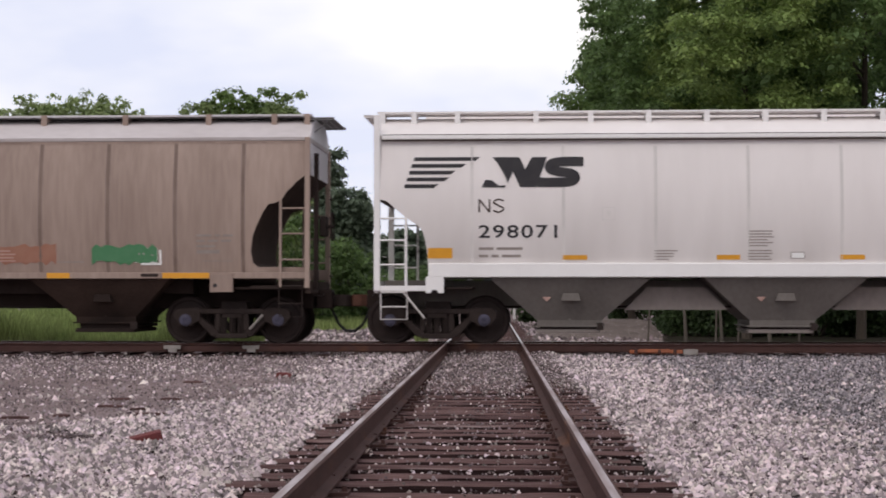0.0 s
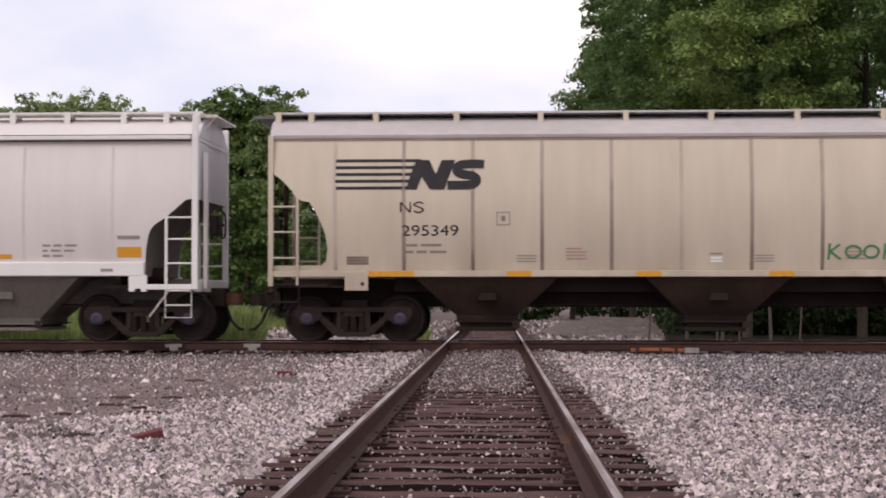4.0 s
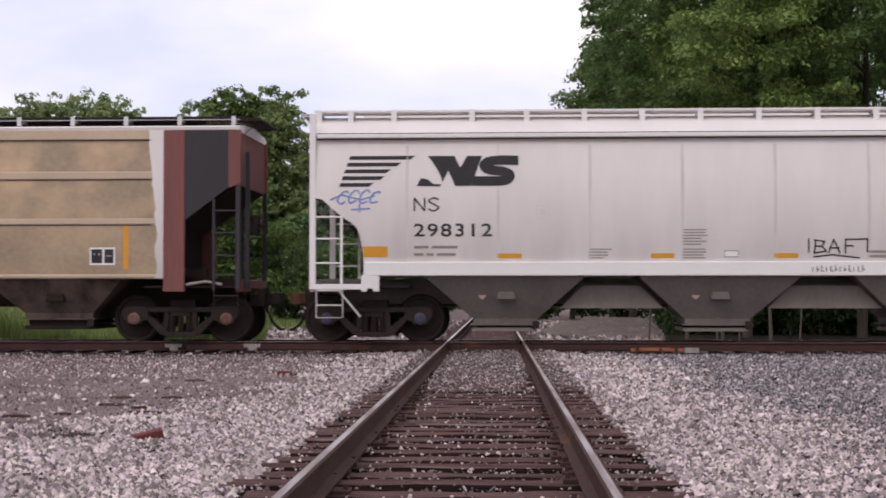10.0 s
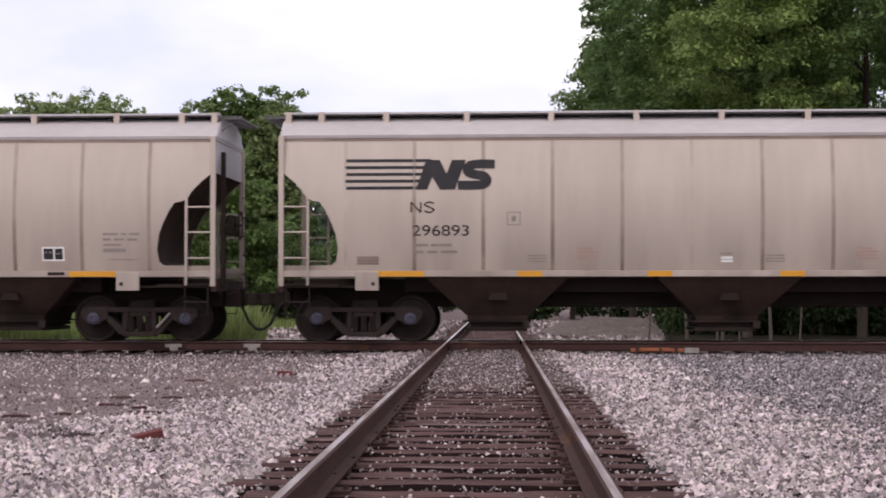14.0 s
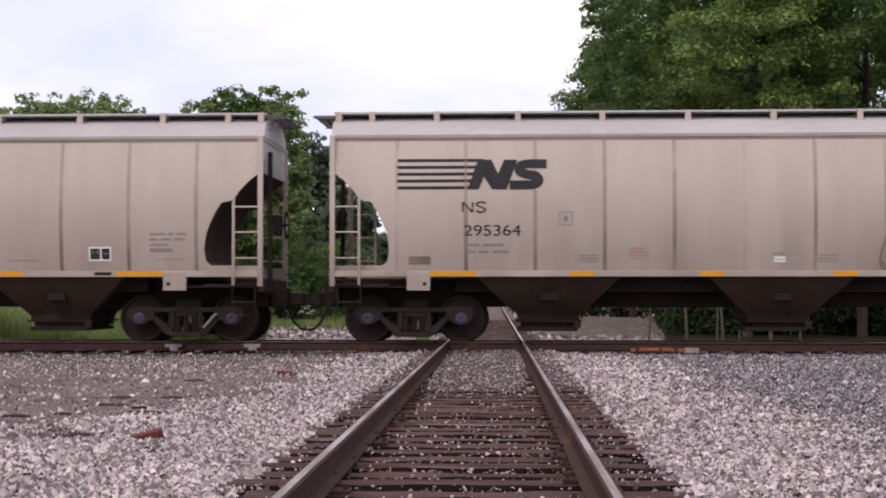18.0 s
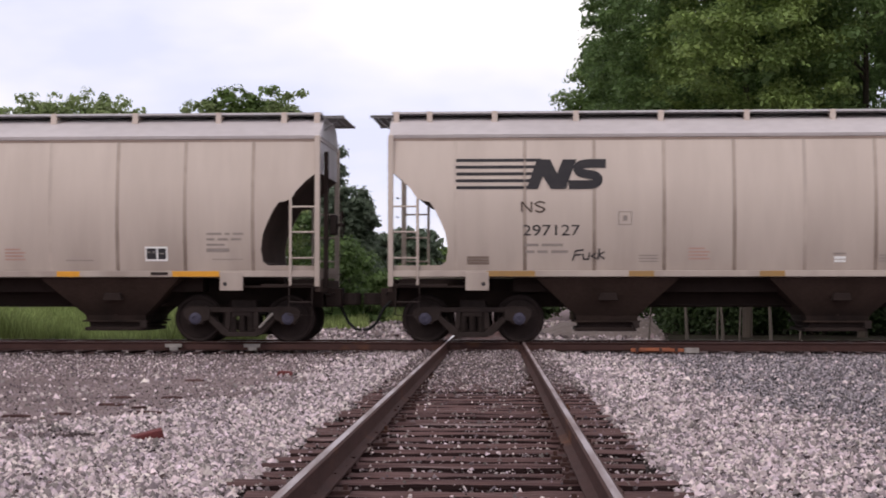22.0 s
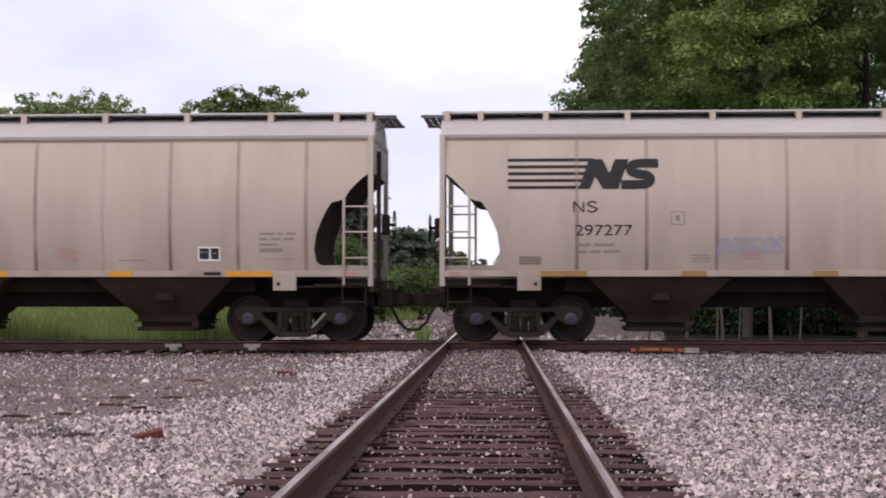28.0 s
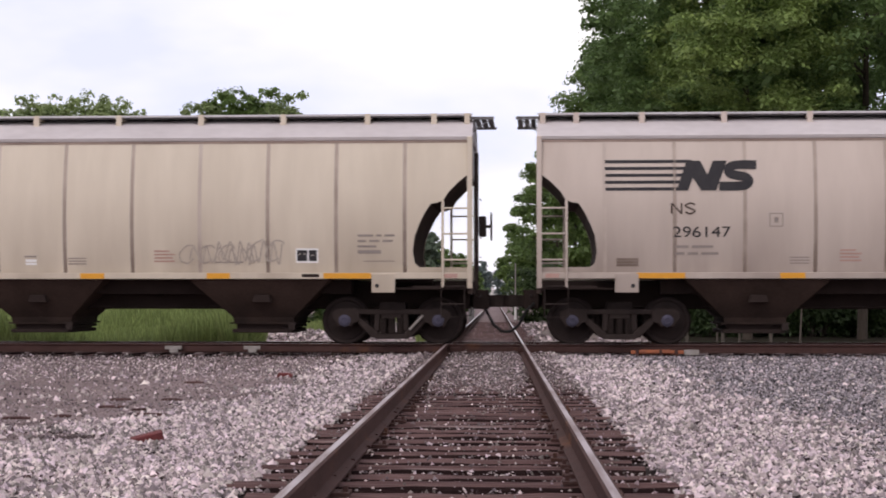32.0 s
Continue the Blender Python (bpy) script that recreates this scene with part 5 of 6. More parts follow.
def car_round():
    """The beige three-bay covered hopper with bellied, seamed sides."""
    half = 8.60
    car = thing("hopper_car", None, None, "weathered beige three-bay covered hopper railcar", "railcar", "train of hopper cars")
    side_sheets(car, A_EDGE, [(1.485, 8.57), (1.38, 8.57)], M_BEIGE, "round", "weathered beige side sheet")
    # Slope sheets are near-black brown against the beige sides.
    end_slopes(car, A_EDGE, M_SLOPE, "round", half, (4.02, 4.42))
    # The brown lip draws the shadow line under the eave.
    roof(car, half - 0.02, 3.92, 4.43, M_ROOF, "round", M_BROWN, M_ROOF)
    # Deck grey is kept dark to include the shadow beneath the grating.
    roof_walk(car, half, 0.40, 4.49, 1.10, [-8.48, -7.83, -6.56, -4.98, -3.34, -1.69, -0.05, 1.60, 3.24, 4.87, 6.53, 7.83, 8.48], M_BEIGE, M_GRATE, 4.24, M_WALK)
    for k in range(12):
        x = -7.30 + 1.327 * k
        lo = 1.39 if abs(x) < 7.4 else 2.9
        for side in (-1, 1):
            s = Shape()
            zs = [3.89 - (3.89 - lo) * i / 8 for i in range(9)]
            s.strips([[(x - 0.036, side * (bulge(z, "round") + 0.003), z), (x, side * (bulge(z, "round") + 0.009), z), (x + 0.036, side * (bulge(z, "round") + 0.003), z)] for z in zs])
            part("panel_seam", s, M_SEAM if k not in (0, 5, 8) else M_SEAM_FAINT, car, smooth=True)
    for side in (-1, 1):
        part("side_sill", Shape().box(-8.58, 8.58, *sorted((side * 1.50, side * 1.585)), 1.265, 1.385), M_BEIGE, car, "pale beige side sill", bevel=0.008)
        for e in (-1, 1):
            part("corner_post", Shape().box(*sorted((e * 8.50, e * 8.60)), *sorted((side * 1.52, side * 1.605)), 1.08, 4.0), M_BEIGE, car, bevel=0.01)
            part("jacking_pad", Shape().prism([(e * 6.66, 1.0), (e * 7.11, 1.0), (e * 7.11, 1.36), (e * 6.66, 1.36)], side * 1.52, side * 1.60), M_BEIGE, car, "dusty beige jacking plate", bevel=0.008)
            part("pad_hole", Shape().lathe([(0.04, side * 1.604), (0.04, side * 1.55)], 12, (e * 6.765, 0, 1.13)), M_BLACK, car)
            part("deck_step", Shape().box(*sorted((e * 7.45, e * 8.52)), *sorted((side * 1.48, side * 1.56)), 1.06, 1.13), M_SOOT, car, bevel=0.008)
    for e in (-1, 1):
        ladder(car, e, 8.03, 8.52, (2.62, 2.13, 1.63), 1.10, 2.78, M_BEIGE, 1.59, low=(1.12, 0.78, 0.53), low_x=(8.0, 8.45))
    for x in (-4.43, 0.0, 4.43):
        hopper(car, x + 0.04, M_DUSTY, 2.72, 1.20, 1.27, 0.52, 0.215, "dark brown sloped hopper bay")
    part("bay_rib", Shape().box(-6.2, 6.2, -0.95, 0.95, 0.98, 1.26), M_SOOT, car)
    underframe(car, half, M_SLOPE, 0.63)
    hand_brake(car, half, M_SOOT)
    truck(car, -7.0)
    truck(car, 7.0, lever=True)
    # tape and stencils that all of these cars carry
    for x0, x1 in ((-6.70, -5.78), (-3.99, -3.52), (-1.52, -1.05), (0.98, 1.45), (3.46, 3.91), (5.73, 6.65)):
        part("reflector_strip", Shape().box(x0, x1, -1.592, -1.586, 1.272, 1.378), M_YELLOW, car, "orange-yellow reflective strip")
    boxed_mark(car, -4.19, 2.25, 0.26, "round", M_GREY_INK)
    fine_print(car, -7.08, 1.66, [0.42, 0.42, 0.42], M_SEAM, step=0.055, tall=0.05)
    fine_print(car, -5.97, 1.90, [[0.26, 0.40], [0.18, 0.20, 0.32]], M_GREY_INK, step=0.13, tall=0.05)
    fine_print(car, -3.80, 1.68, [0.36, 0.36, 0.36], M_GREY_INK, step=0.055, tall=0.02)
    fine_print(car, -2.86, 1.82, [0.30, 0.40, 0.36, 0.40], M_RED_INK, step=0.065, tall=0.03)
    fine_print(car, 0.72, 1.68, [0.36, 0.36, 0.36], M_GREY_INK, step=0.055, tall=0.02)
    fine_print(car, 2.42, 1.82, [0.30, 0.40, 0.36, 0.40], M_RED_INK, step=0.065, tall=0.03)
    fine_print(car, 3.62, 1.60, [0.55], M_GREY_INK, tall=0.02)
    decal(car, "sticker", M_STICKER, [bar(-0.12, 0.10, 1.60, 1.65), bar(-0.12, 0.10, 1.54, 1.585)], "round", "small white sticker")
    decal(car, "sticker", M_GREY_INK, [bar(-0.14, 0.10, 1.69, 1.72)], "round")
    data_plate(car, 5.185, 1.575, 0.44, 0.28, "round")
    fine_print(car, 6.39, 2.12, [[0.30, 0.10, 0.2], [0.16, 0.2, 0.2], [0.36]], M_GREY_INK, step=0.105, tall=0.04)
    decal(car, "stencil_line", M_GREY_INK, [bar(6.39, 6.84, 1.75, 1.82)], "round")
    decal(car, "stencil_line", M_GREY_INK, [bar(6.50, 7.1, 1.60, 1.615)], "round")
    part("grimy_tag", Shape().box(5.31, 5.645, -1.591, -1.586, 1.30, 1.36), M_IRON, car)
    return car


def car_smooth():
    """The newer pale grey three-bay covered hopper with a deep white sill."""
    half = 7.92
    car = thing("hopper_car", None, None, "pale grey three-bay covered hopper railcar with white sill", "railcar", "train of hopper cars")
    side_sheets(car, B_EDGE, [], M_WHITE, "smooth", "pale grey smooth side sheet")
    end_slopes(car, B_EDGE, M_DIRTY_SHADE_GREY, "smooth", half, (4.02, 4.40))
    roof(car, half - 0.02, 3.92, 4.42, M_WHITE, "smooth", M_WHITE_CLEAN, M_WHITE)
    part("belt_rail", Shape().box(-half + 0.15, half - 0.15, -1.585, -1.54, 3.94, 4.02), M_WHITE_CLEAN, car, bevel=0.01)
    # Dark strips stand in for the shadow lines beside the belt rail.
    for z in (3.922, 4.03):
        part("belt_groove", Shape().box(-half + 0.15, half - 0.15, -1.572, -1.44, z - 0.010, z + 0.008), M_SLOPE, car, "dark strip drawn as the shadow line along the belt rail")
    roof_walk(car, half, 0.26, 4.525, 1.08, [-7.80, -7.18, -6.33, -4.80] + [-3.74 + 1.12 * k for k in range(8)] + [5.2, 6.33, 7.18, 7.80], M_WHITE_CLEAN, M_WHITE, 4.29, M_WHITE_CLEAN)
    for k in range(8):
        x = -6.03 + 1.753 * k
        zs = [3.80 - 2.22 * i / 8 for i in range(9)]
        part("panel_seam", Shape().strips([[(x - 0.03, -bulge(z, "smooth") - 0.003, z), (x, -bulge(z, "smooth") - 0.008, z), (x + 0.03, -bulge(z, "smooth") - 0.003, z)] for z in zs]), M_SEAM_PALE, car, smooth=True)
    # Light sheets added so the side of the centre sill reads as lit.
    for x0, x1 in ((-2.75, -1.45), (1.25, 2.75)):
        part("hood_sheet", Shape().prism([(x0 - 0.35, 0.66), (x1 + 0.35, 0.66), (x1 - 0.1, 1.10), (x0 + 0.1, 1.10)], -0.95, -0.93), M_LIGHT_TAUPE, car, "light taupe sheet added as the lit side of the centre sill")
    for side in (-1, 1):
        part("side_sill", Shape().box(-6.87, 6.87, *sorted((side * 1.50, side * 1.60)), 1.283, 1.555), M_WHITE_CLEAN, car, "deep clean white side sill", bevel=0.015)
        for e in (-1, 1):
            part("corner_post", Shape().box(*sorted((e * 7.80, e * 7.92)), *sorted((side * 1.50, side * 1.60)), 1.02, 4.42), M_WHITE_CLEAN, car, bevel=0.012)
            part("jacking_pad", Shape().prism([(e * 6.57, 0.98), (e * 6.68, 0.98), (e * 6.70, 1.04), (e * 6.80, 1.04), (e * 6.82, 0.98), (e * 6.92, 0.98), (e * 6.92, 1.30), (e * 6.57, 1.30)], side * 1.50, side * 1.595), M_WHITE_CLEAN, car, bevel=0.008)
            part("end_beam", Shape().box(*sorted((e * 6.80, e * 7.86)), *sorted((side * 1.48, side * 1.59)), 1.02, 1.125), M_WHITE_CLEAN, car, "white end beam", bevel=0.01)
            part("step_strut", Shape().tube([(e * 7.35, side * 1.56, 1.0), (e * 6.95, side * 1.45, 0.50)], 0.02, 6), M_WHITE, car)
    for e in (-1, 1):
        ladder(car, e, 7.30, 7.85, (2.42, 2.00, 1.53), 1.10, 2.45, M_WHITE_CLEAN, 1.58, low=(1.0, 0.72, 0.48), low_x=(7.28, 7.79), step=M_WHITE)
    for x in (-4.16, -0.06, 4.02):
        hopper(car, x, M_DIRTY_SHADE_GREY, 3.05, 1.26, 1.29, 0.46, 0.21, "dusty grey sloped hopper bay, toned down for shade", M_LIGHT_TAUPE)
        part("bay_mark", Shape().prism([(x - 0.52, 0.90), (x - 0.44, 0.82), (x - 0.36, 0.90), (x - 0.44, 0.98)], -1.265, -1.255), M_RED_INK, car, "small red diamond stencil on the bay")
    underframe(car, half, M_WHITE_CLEAN, 0.60, M_DIRTY_SHADE_GREY)
    hand_brake(car, half, M_WHITE)
    truck(car, -6.73)
    truck(car, 6.73)
    for x0, x1 in ((-4.30, -3.83), (-1.37, -0.93), (0.95, 1.41), (3.73, 4.25)):
        decal(car, "reflector_strip", M_YELLOW, [bar(x0, x1, 1.62, 1.71)], "smooth", "orange-yellow reflective strip")
    for x0, x1 in ((-6.88, -6.41), (6.33, 6.81)):
        decal(car, "reflector_plate", M_YELLOW, [bar(x0, x1, 1.65, 1.85)], "smooth", "orange-yellow reflective plate")
    stripes_mark(car, -7.34, 3.00, "smooth")
    boxed_mark(car, -3.55, 2.37, 0.26, "smooth", M_SEAM_PALE)
    fine_print(car, -5.90, 1.86, [[0.28, 0.50], [0.18, 0.14, 0.36]], M_GREY_INK, "smooth", step=0.14, tall=0.05)
    fine_print(car, -2.55, 1.80, [0.44, 0.36, 0.36, 0.28], M_GREY_INK, "smooth", step=0.055, tall=0.02)
    fine_print(car, -0.78, 2.17, [0.46, 0.44, 0.48, 0.36, 0.46, 0.36], M_GREY_INK, "smooth", step=0.055, tall=0.022)
    fine_print(car, -0.78, 1.80, [0.44, 0.46, 0.40, 0.44], M_GREY_INK, "smooth", step=0.055, tall=0.022)
    decal(car, "sticker", M_GREY_INK, [bar(0.015, 0.285, 1.635, 1.765)], "smooth", "small white sticker with dark rim")
    decal(car, "sticker", M_STICKER, [bar(0.03, 0.27, 1.65, 1.75)], "smooth", "small white sticker", 0.009)
    fine_print(car, 2.72, 1.76, [0.5, 0.5], M_GREY_INK, "smooth", step=0.085, tall=0.045)
    fine_print(car, 4.86, 1.90, [[0.16, 0.16, 0.24], [0.10, 0.2, 0.2], [0.14, 0.2]], M_GREY_INK, "smooth", step=0.10, tall=0.04)
    decal(car, "stencil_line", M_GREY_INK, [bar(6.34, 6.78, 2.0, 2.07)], "smooth")
    part("stencil_block", Shape().box(6.02, 6.26, -1.604, -1.60, 1.37, 1.43), M_GREY_INK, car)
    return car


def car_ribbed():
    """The old tan hopper with red ends and pressed panels."""
    half = 8.37
    car = thing("hopper_car", None, None, "old tan hopper railcar with oxide-red ends", "railcar", "train of hopper cars")
    k = "ribbed"
    side_sheets(car, [(4.13, 6.87), (1.23, 6.87)], [], M_TAN, k, "tan side sheet with a warm sky reflection in its colour")
    for side in (-1, 1):
        for z0, z1 in ((3.93, 4.14), (3.16, 3.32), (2.28, 2.41), (1.24, 1.32)):
            part("pressed_band", Shape().box(-6.86, 6.86, *sorted((side * 1.53, side * 1.582)), z0, z1), M_TAN_LIGHT, car, "faded pressed band", bevel=0.02)
            if z0 > 1.3:
                # Thin dark strip along the lower edge of the band.
                part("band_groove", Shape().box(-6.62, 6.62, *sorted((side * 1.53, side * 1.5865)), z0 - 0.012, z0 + 0.004), M_SLOPE, car, "thin dark line under the band")
        for e in (-1, 1):
            rough = [(e * (6.72 - 0.16 * max(0.0, (z - 2.4) / 1.7) + 0.05 * noise.noise((z * 3.1, e, 2.0)) + 0.025 * noise.noise((z * 11.0, e, 5.0))), z) for z in [1.24 + 2.88 * i / 30 for i in range(31)]]
            part("white_patch", Shape().prism([(e * 6.87, 1.24)] + rough + [(e * 6.87, 4.12)], side * 1.5835, side * 1.56), M_WHITE, car, "bleached white edge")
            part("end_post", Shape().box(*sorted((e * 6.87, e * 7.28)), *sorted((side * 1.50, side * 1.60)), 0.98, 4.12), M_RED, car, "faded red end post", bevel=0.01)
            part("end_panel", Shape().prism([(e * 7.28, 4.12), (e * 8.14, 4.12), (e * 8.14, 3.0), (e * 7.28, 2.36)], side * 1.50, side * 1.58), M_CHARCOAL, car, "charcoal end panel")
            part("corner_panel", Shape().prism([(e * 8.14, 4.12), (e * 8.37, 4.12), (e * 8.37, 3.08), (e * 8.14, 2.99)], side * 1.50, side * 1.59), M_RED, car)
            part("corner_post", Shape().box(*sorted((e * 8.28, e * 8.37)), *sorted((side * 1.50, side * 1.58)), 1.02, 3.1), M_CHARCOAL, car, bevel=0.008)
    end_slopes(car, [(4.13, 8.3), (3.05, 8.3), (2.38, 7.35), (2.2, 7.05), (2.1, 7.0), (1.2, 7.0)], M_SOOT, k, half, (4.10, 4.30))
    roof(car, half - 0.02, 4.09, 4.27, M_WHITE, k, M_WHITE, M_IRON)
    roof_walk(car, half, 0.30, 4.455, 0.83, [-8.1 + 1.08 * i for i in range(16)], M_WALK, M_IRON, 4.29, M_IRON, 0.042)
    for side in (-1, 1):
        part("walk_lip", Shape().box(-half, half, *sorted((side * 0.85, side * 0.84)), 4.39, 4.402), M_WALK, car)
    for e in (-1, 1):
        ladder(car, e, 7.85, 8.32, (2.55, 2.12, 1.68, 1.3), 1.0, 2.78, M_CHARCOAL, 1.56, low=(0.9, 0.6))
        part("deck_grab", Shape().tube([(e * 7.3, -1.5, 1.12), (e * 7.7, -1.5, 1.18), (e * 8.0, -1.5, 1.12)], 0.03, 7), M_PALE, car, smooth=True)
    for x in (-4.65, 0.0, 4.65):
        hopper(car, x, M_BAY_GREY, 2.75, 1.36, 1.25, 0.56, 0.24, "grey-brown dusted hopper bay")
    underframe(car, half, M_RED, 0.62)
    hand_brake(car, half, M_CHARCOAL)
    truck(car, -7.1, True)
    truck(car, 7.1, True)
    # rows of short pressed slots, with a chevron below
    for x in (-2.34, 2.28):
        for z0 in (3.325, 2.425):
            decal(car, "pressed_slots", M_SLOPE, [bar(x - 0.14, x + 0.14, z0 + i * 0.147, z0 + i * 0.147 + 0.055) for i in range(5)], k, "column of short dark slots", 0.004)
        cheer = [bar(x - 0.14, x + 0.14, 2.10 - i * 0.075, 2.145 - i * 0.075) for i in range(3)]
        for m in (-1, 1):
            for i in range(8):
                cx, cz = x + m * (0.16 + 0.075 * i), 1.90 - 0.058 * i
                cheer.append([(cx - 0.045, cz - 0.022 + 0.012 * m), (cx + 0.045, cz - 0.022 - 0.012 * m), (cx + 0.045, cz + 0.022 - 0.012 * m), (cx - 0.045, cz + 0.022 + 0.012 * m)])
        decal(car, "pressed_slots", M_SLOPE, cheer, k, "dark chevron of short slots", 0.004)
    for x in (-6.33, 6.08):
        decal(car, "reflector_strip", M_YELLOW, [bar(x, x + 0.10, 1.42, 2.28)], k, "upright yellow reflective strip")
    for x in (-3.75, -1.13, 0.83, 3.39):
        decal(car, "reflector_strip", M_YELLOW, [bar(x, x + 0.10, 1.38, 1.78)], k, "short upright yellow reflective strip")
    panel = decal(car, "number_panel", M_NAVY, [bar(-6.47, -5.18, 2.44, 3.12)], k, "navy panel with white figures")
    boxed_mark(car, -4.87, 2.62, 0.24, k, M_STICKER)
    decal(car, "placard", M_CHARCOAL, [bar(-0.50, 0.18, 1.80, 2.06)], k)
    decal(car, "placard", M_YELLOW, [bar(-0.47, 0.15, 1.82, 1.85), bar(-0.47, 0.15, 1.88, 1.90), bar(-0.32, 0.0, 1.96, 2.01)], k, "yellow lines of an unreadable placard", 0.008)
    decal(car, "placard", M_CHARCOAL, [bar(-0.62, 0.26, 1.60, 1.67)], k)
    decal(car, "placard", M_YELLOW, [bar(0.92, 1.32, 1.50 + 0.05 * i, 1.53 + 0.05 * i) for i in range(4)], k)
    data_plate(car, 5.42, 1.50, 0.50, 0.34, k)
    fine_print(car, -6.0, 1.75, [[0.3, 0.3], [0.2, 0.4]], M_SEAM, k, step=0.12)
    return car


# ---------------------------------------------------------------- the train
BEIGE, GREY, TAN = "beige", "grey", "tan"
TRAIN = [(BEIGE, -11.91, ""), (GREY, 5.85, "298071"), (GREY, 23.03, "298327"), (BEIGE, 40.92, "295349"), (BEIGE, 59.30, "297508"), (TAN, 77.88, "270631"),
         (GREY, 95.52, "298312"), (BEIGE, 113.33, "294826"), (BEIGE, 131.76, "296893"), (BEIGE, 150.26, "297372"), (BEIGE, 168.76, "295364"), (BEIGE, 187.17, "296529"),
         (BEIGE, 205.69, "297127"), (GREY, 223.44, "298280"), (BEIGE, 241.37, "295056"), (BEIGE, 259.85, "297277"), (BEIGE, 278.23, "295036"), (BEIGE, 296.66, "296147")]


def build_train():
    first = {}
    cars = []
    for kind, centre, number in TRAIN:
        if kind not in first:
            car = first[kind] = {BEIGE: car_round, GREY: car_smooth, TAN: car_ribbed}[kind]()
            car["bare"] = 1
            cars.append([car, kind, centre, number])
        else:
            cars.append([None, kind, centre, number])
    for row in cars:
        if row[0] is None:
            row[0] = copy_thing(first[row[1]], pose(0, 0, 0))
    for car, kind, centre, number in cars:
        if "bare" in car:
            del car["bare"]
        if kind == BEIGE and number:
            stripes_mark(car, -7.31, 2.945, "round")
            short_mark(car, -6.03, 2.50, 0.20, 0.44, M_SLOPE, "round")
            lettering(car, number, -6.01, 2.055, 0.205, M_BLACK, "round", 1.09)
        elif kind == GREY:
            short_mark(car, -5.89, 2.53, 0.25, 0.47, M_SLOPE, "smooth")
            lettering(car, number, -5.90, 2.045, 0.25, M_BLACK, "smooth", 1.50, 1.15, 0.004)
        elif kind == TAN:
            short_mark(car, -6.38, 2.88, 0.20, 0.36, M_STICKER, "ribbed", 0.04)
            lettering(car, number, -6.38, 2.62, 0.20, M_STICKER, "ribbed", 1.04, 1.0, 0.003).location.y = -0.004
    return cars


CARS = build_train()


def repaint(car, old, mat):
    """Gives one car's meshes of one paint another paint, on the car alone."""
    for ob in car.children_recursive:
        if ob.type == "MESH" and ob.data.materials and ob.data.materials[0] == old:
            ob.material_slots[0].link = "OBJECT"
            ob.material_slots[0].material = mat


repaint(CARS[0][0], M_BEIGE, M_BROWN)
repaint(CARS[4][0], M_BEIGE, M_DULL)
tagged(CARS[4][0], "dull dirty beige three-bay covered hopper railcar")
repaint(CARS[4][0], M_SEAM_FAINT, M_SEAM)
for old in (M_SEAM, M_SEAM_FAINT):
    repaint(CARS[0][0], old, M_SEAM_DARK)
for k in (4, 12, 15):
    repaint(CARS[k][0], M_YELLOW, M_YELLOW_DULL)
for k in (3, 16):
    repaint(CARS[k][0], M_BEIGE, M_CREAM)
    tagged(CARS[k][0], "yellowed cream three-bay covered hopper railcar")
tagged(CARS[0][0], "sooty brown-beige covered hopper railcar with painted-over patches")


# some cars run with their hand brake at the leading end
for k in (3, 4, 10, 15):
    for ob in CARS[k][0].children:
        if ob.name.startswith(("brake_post", "brake_gearbox", "brake_wheel")):
            ob.matrix_basis = Matrix.Rotation(math.pi, 4, "Z")


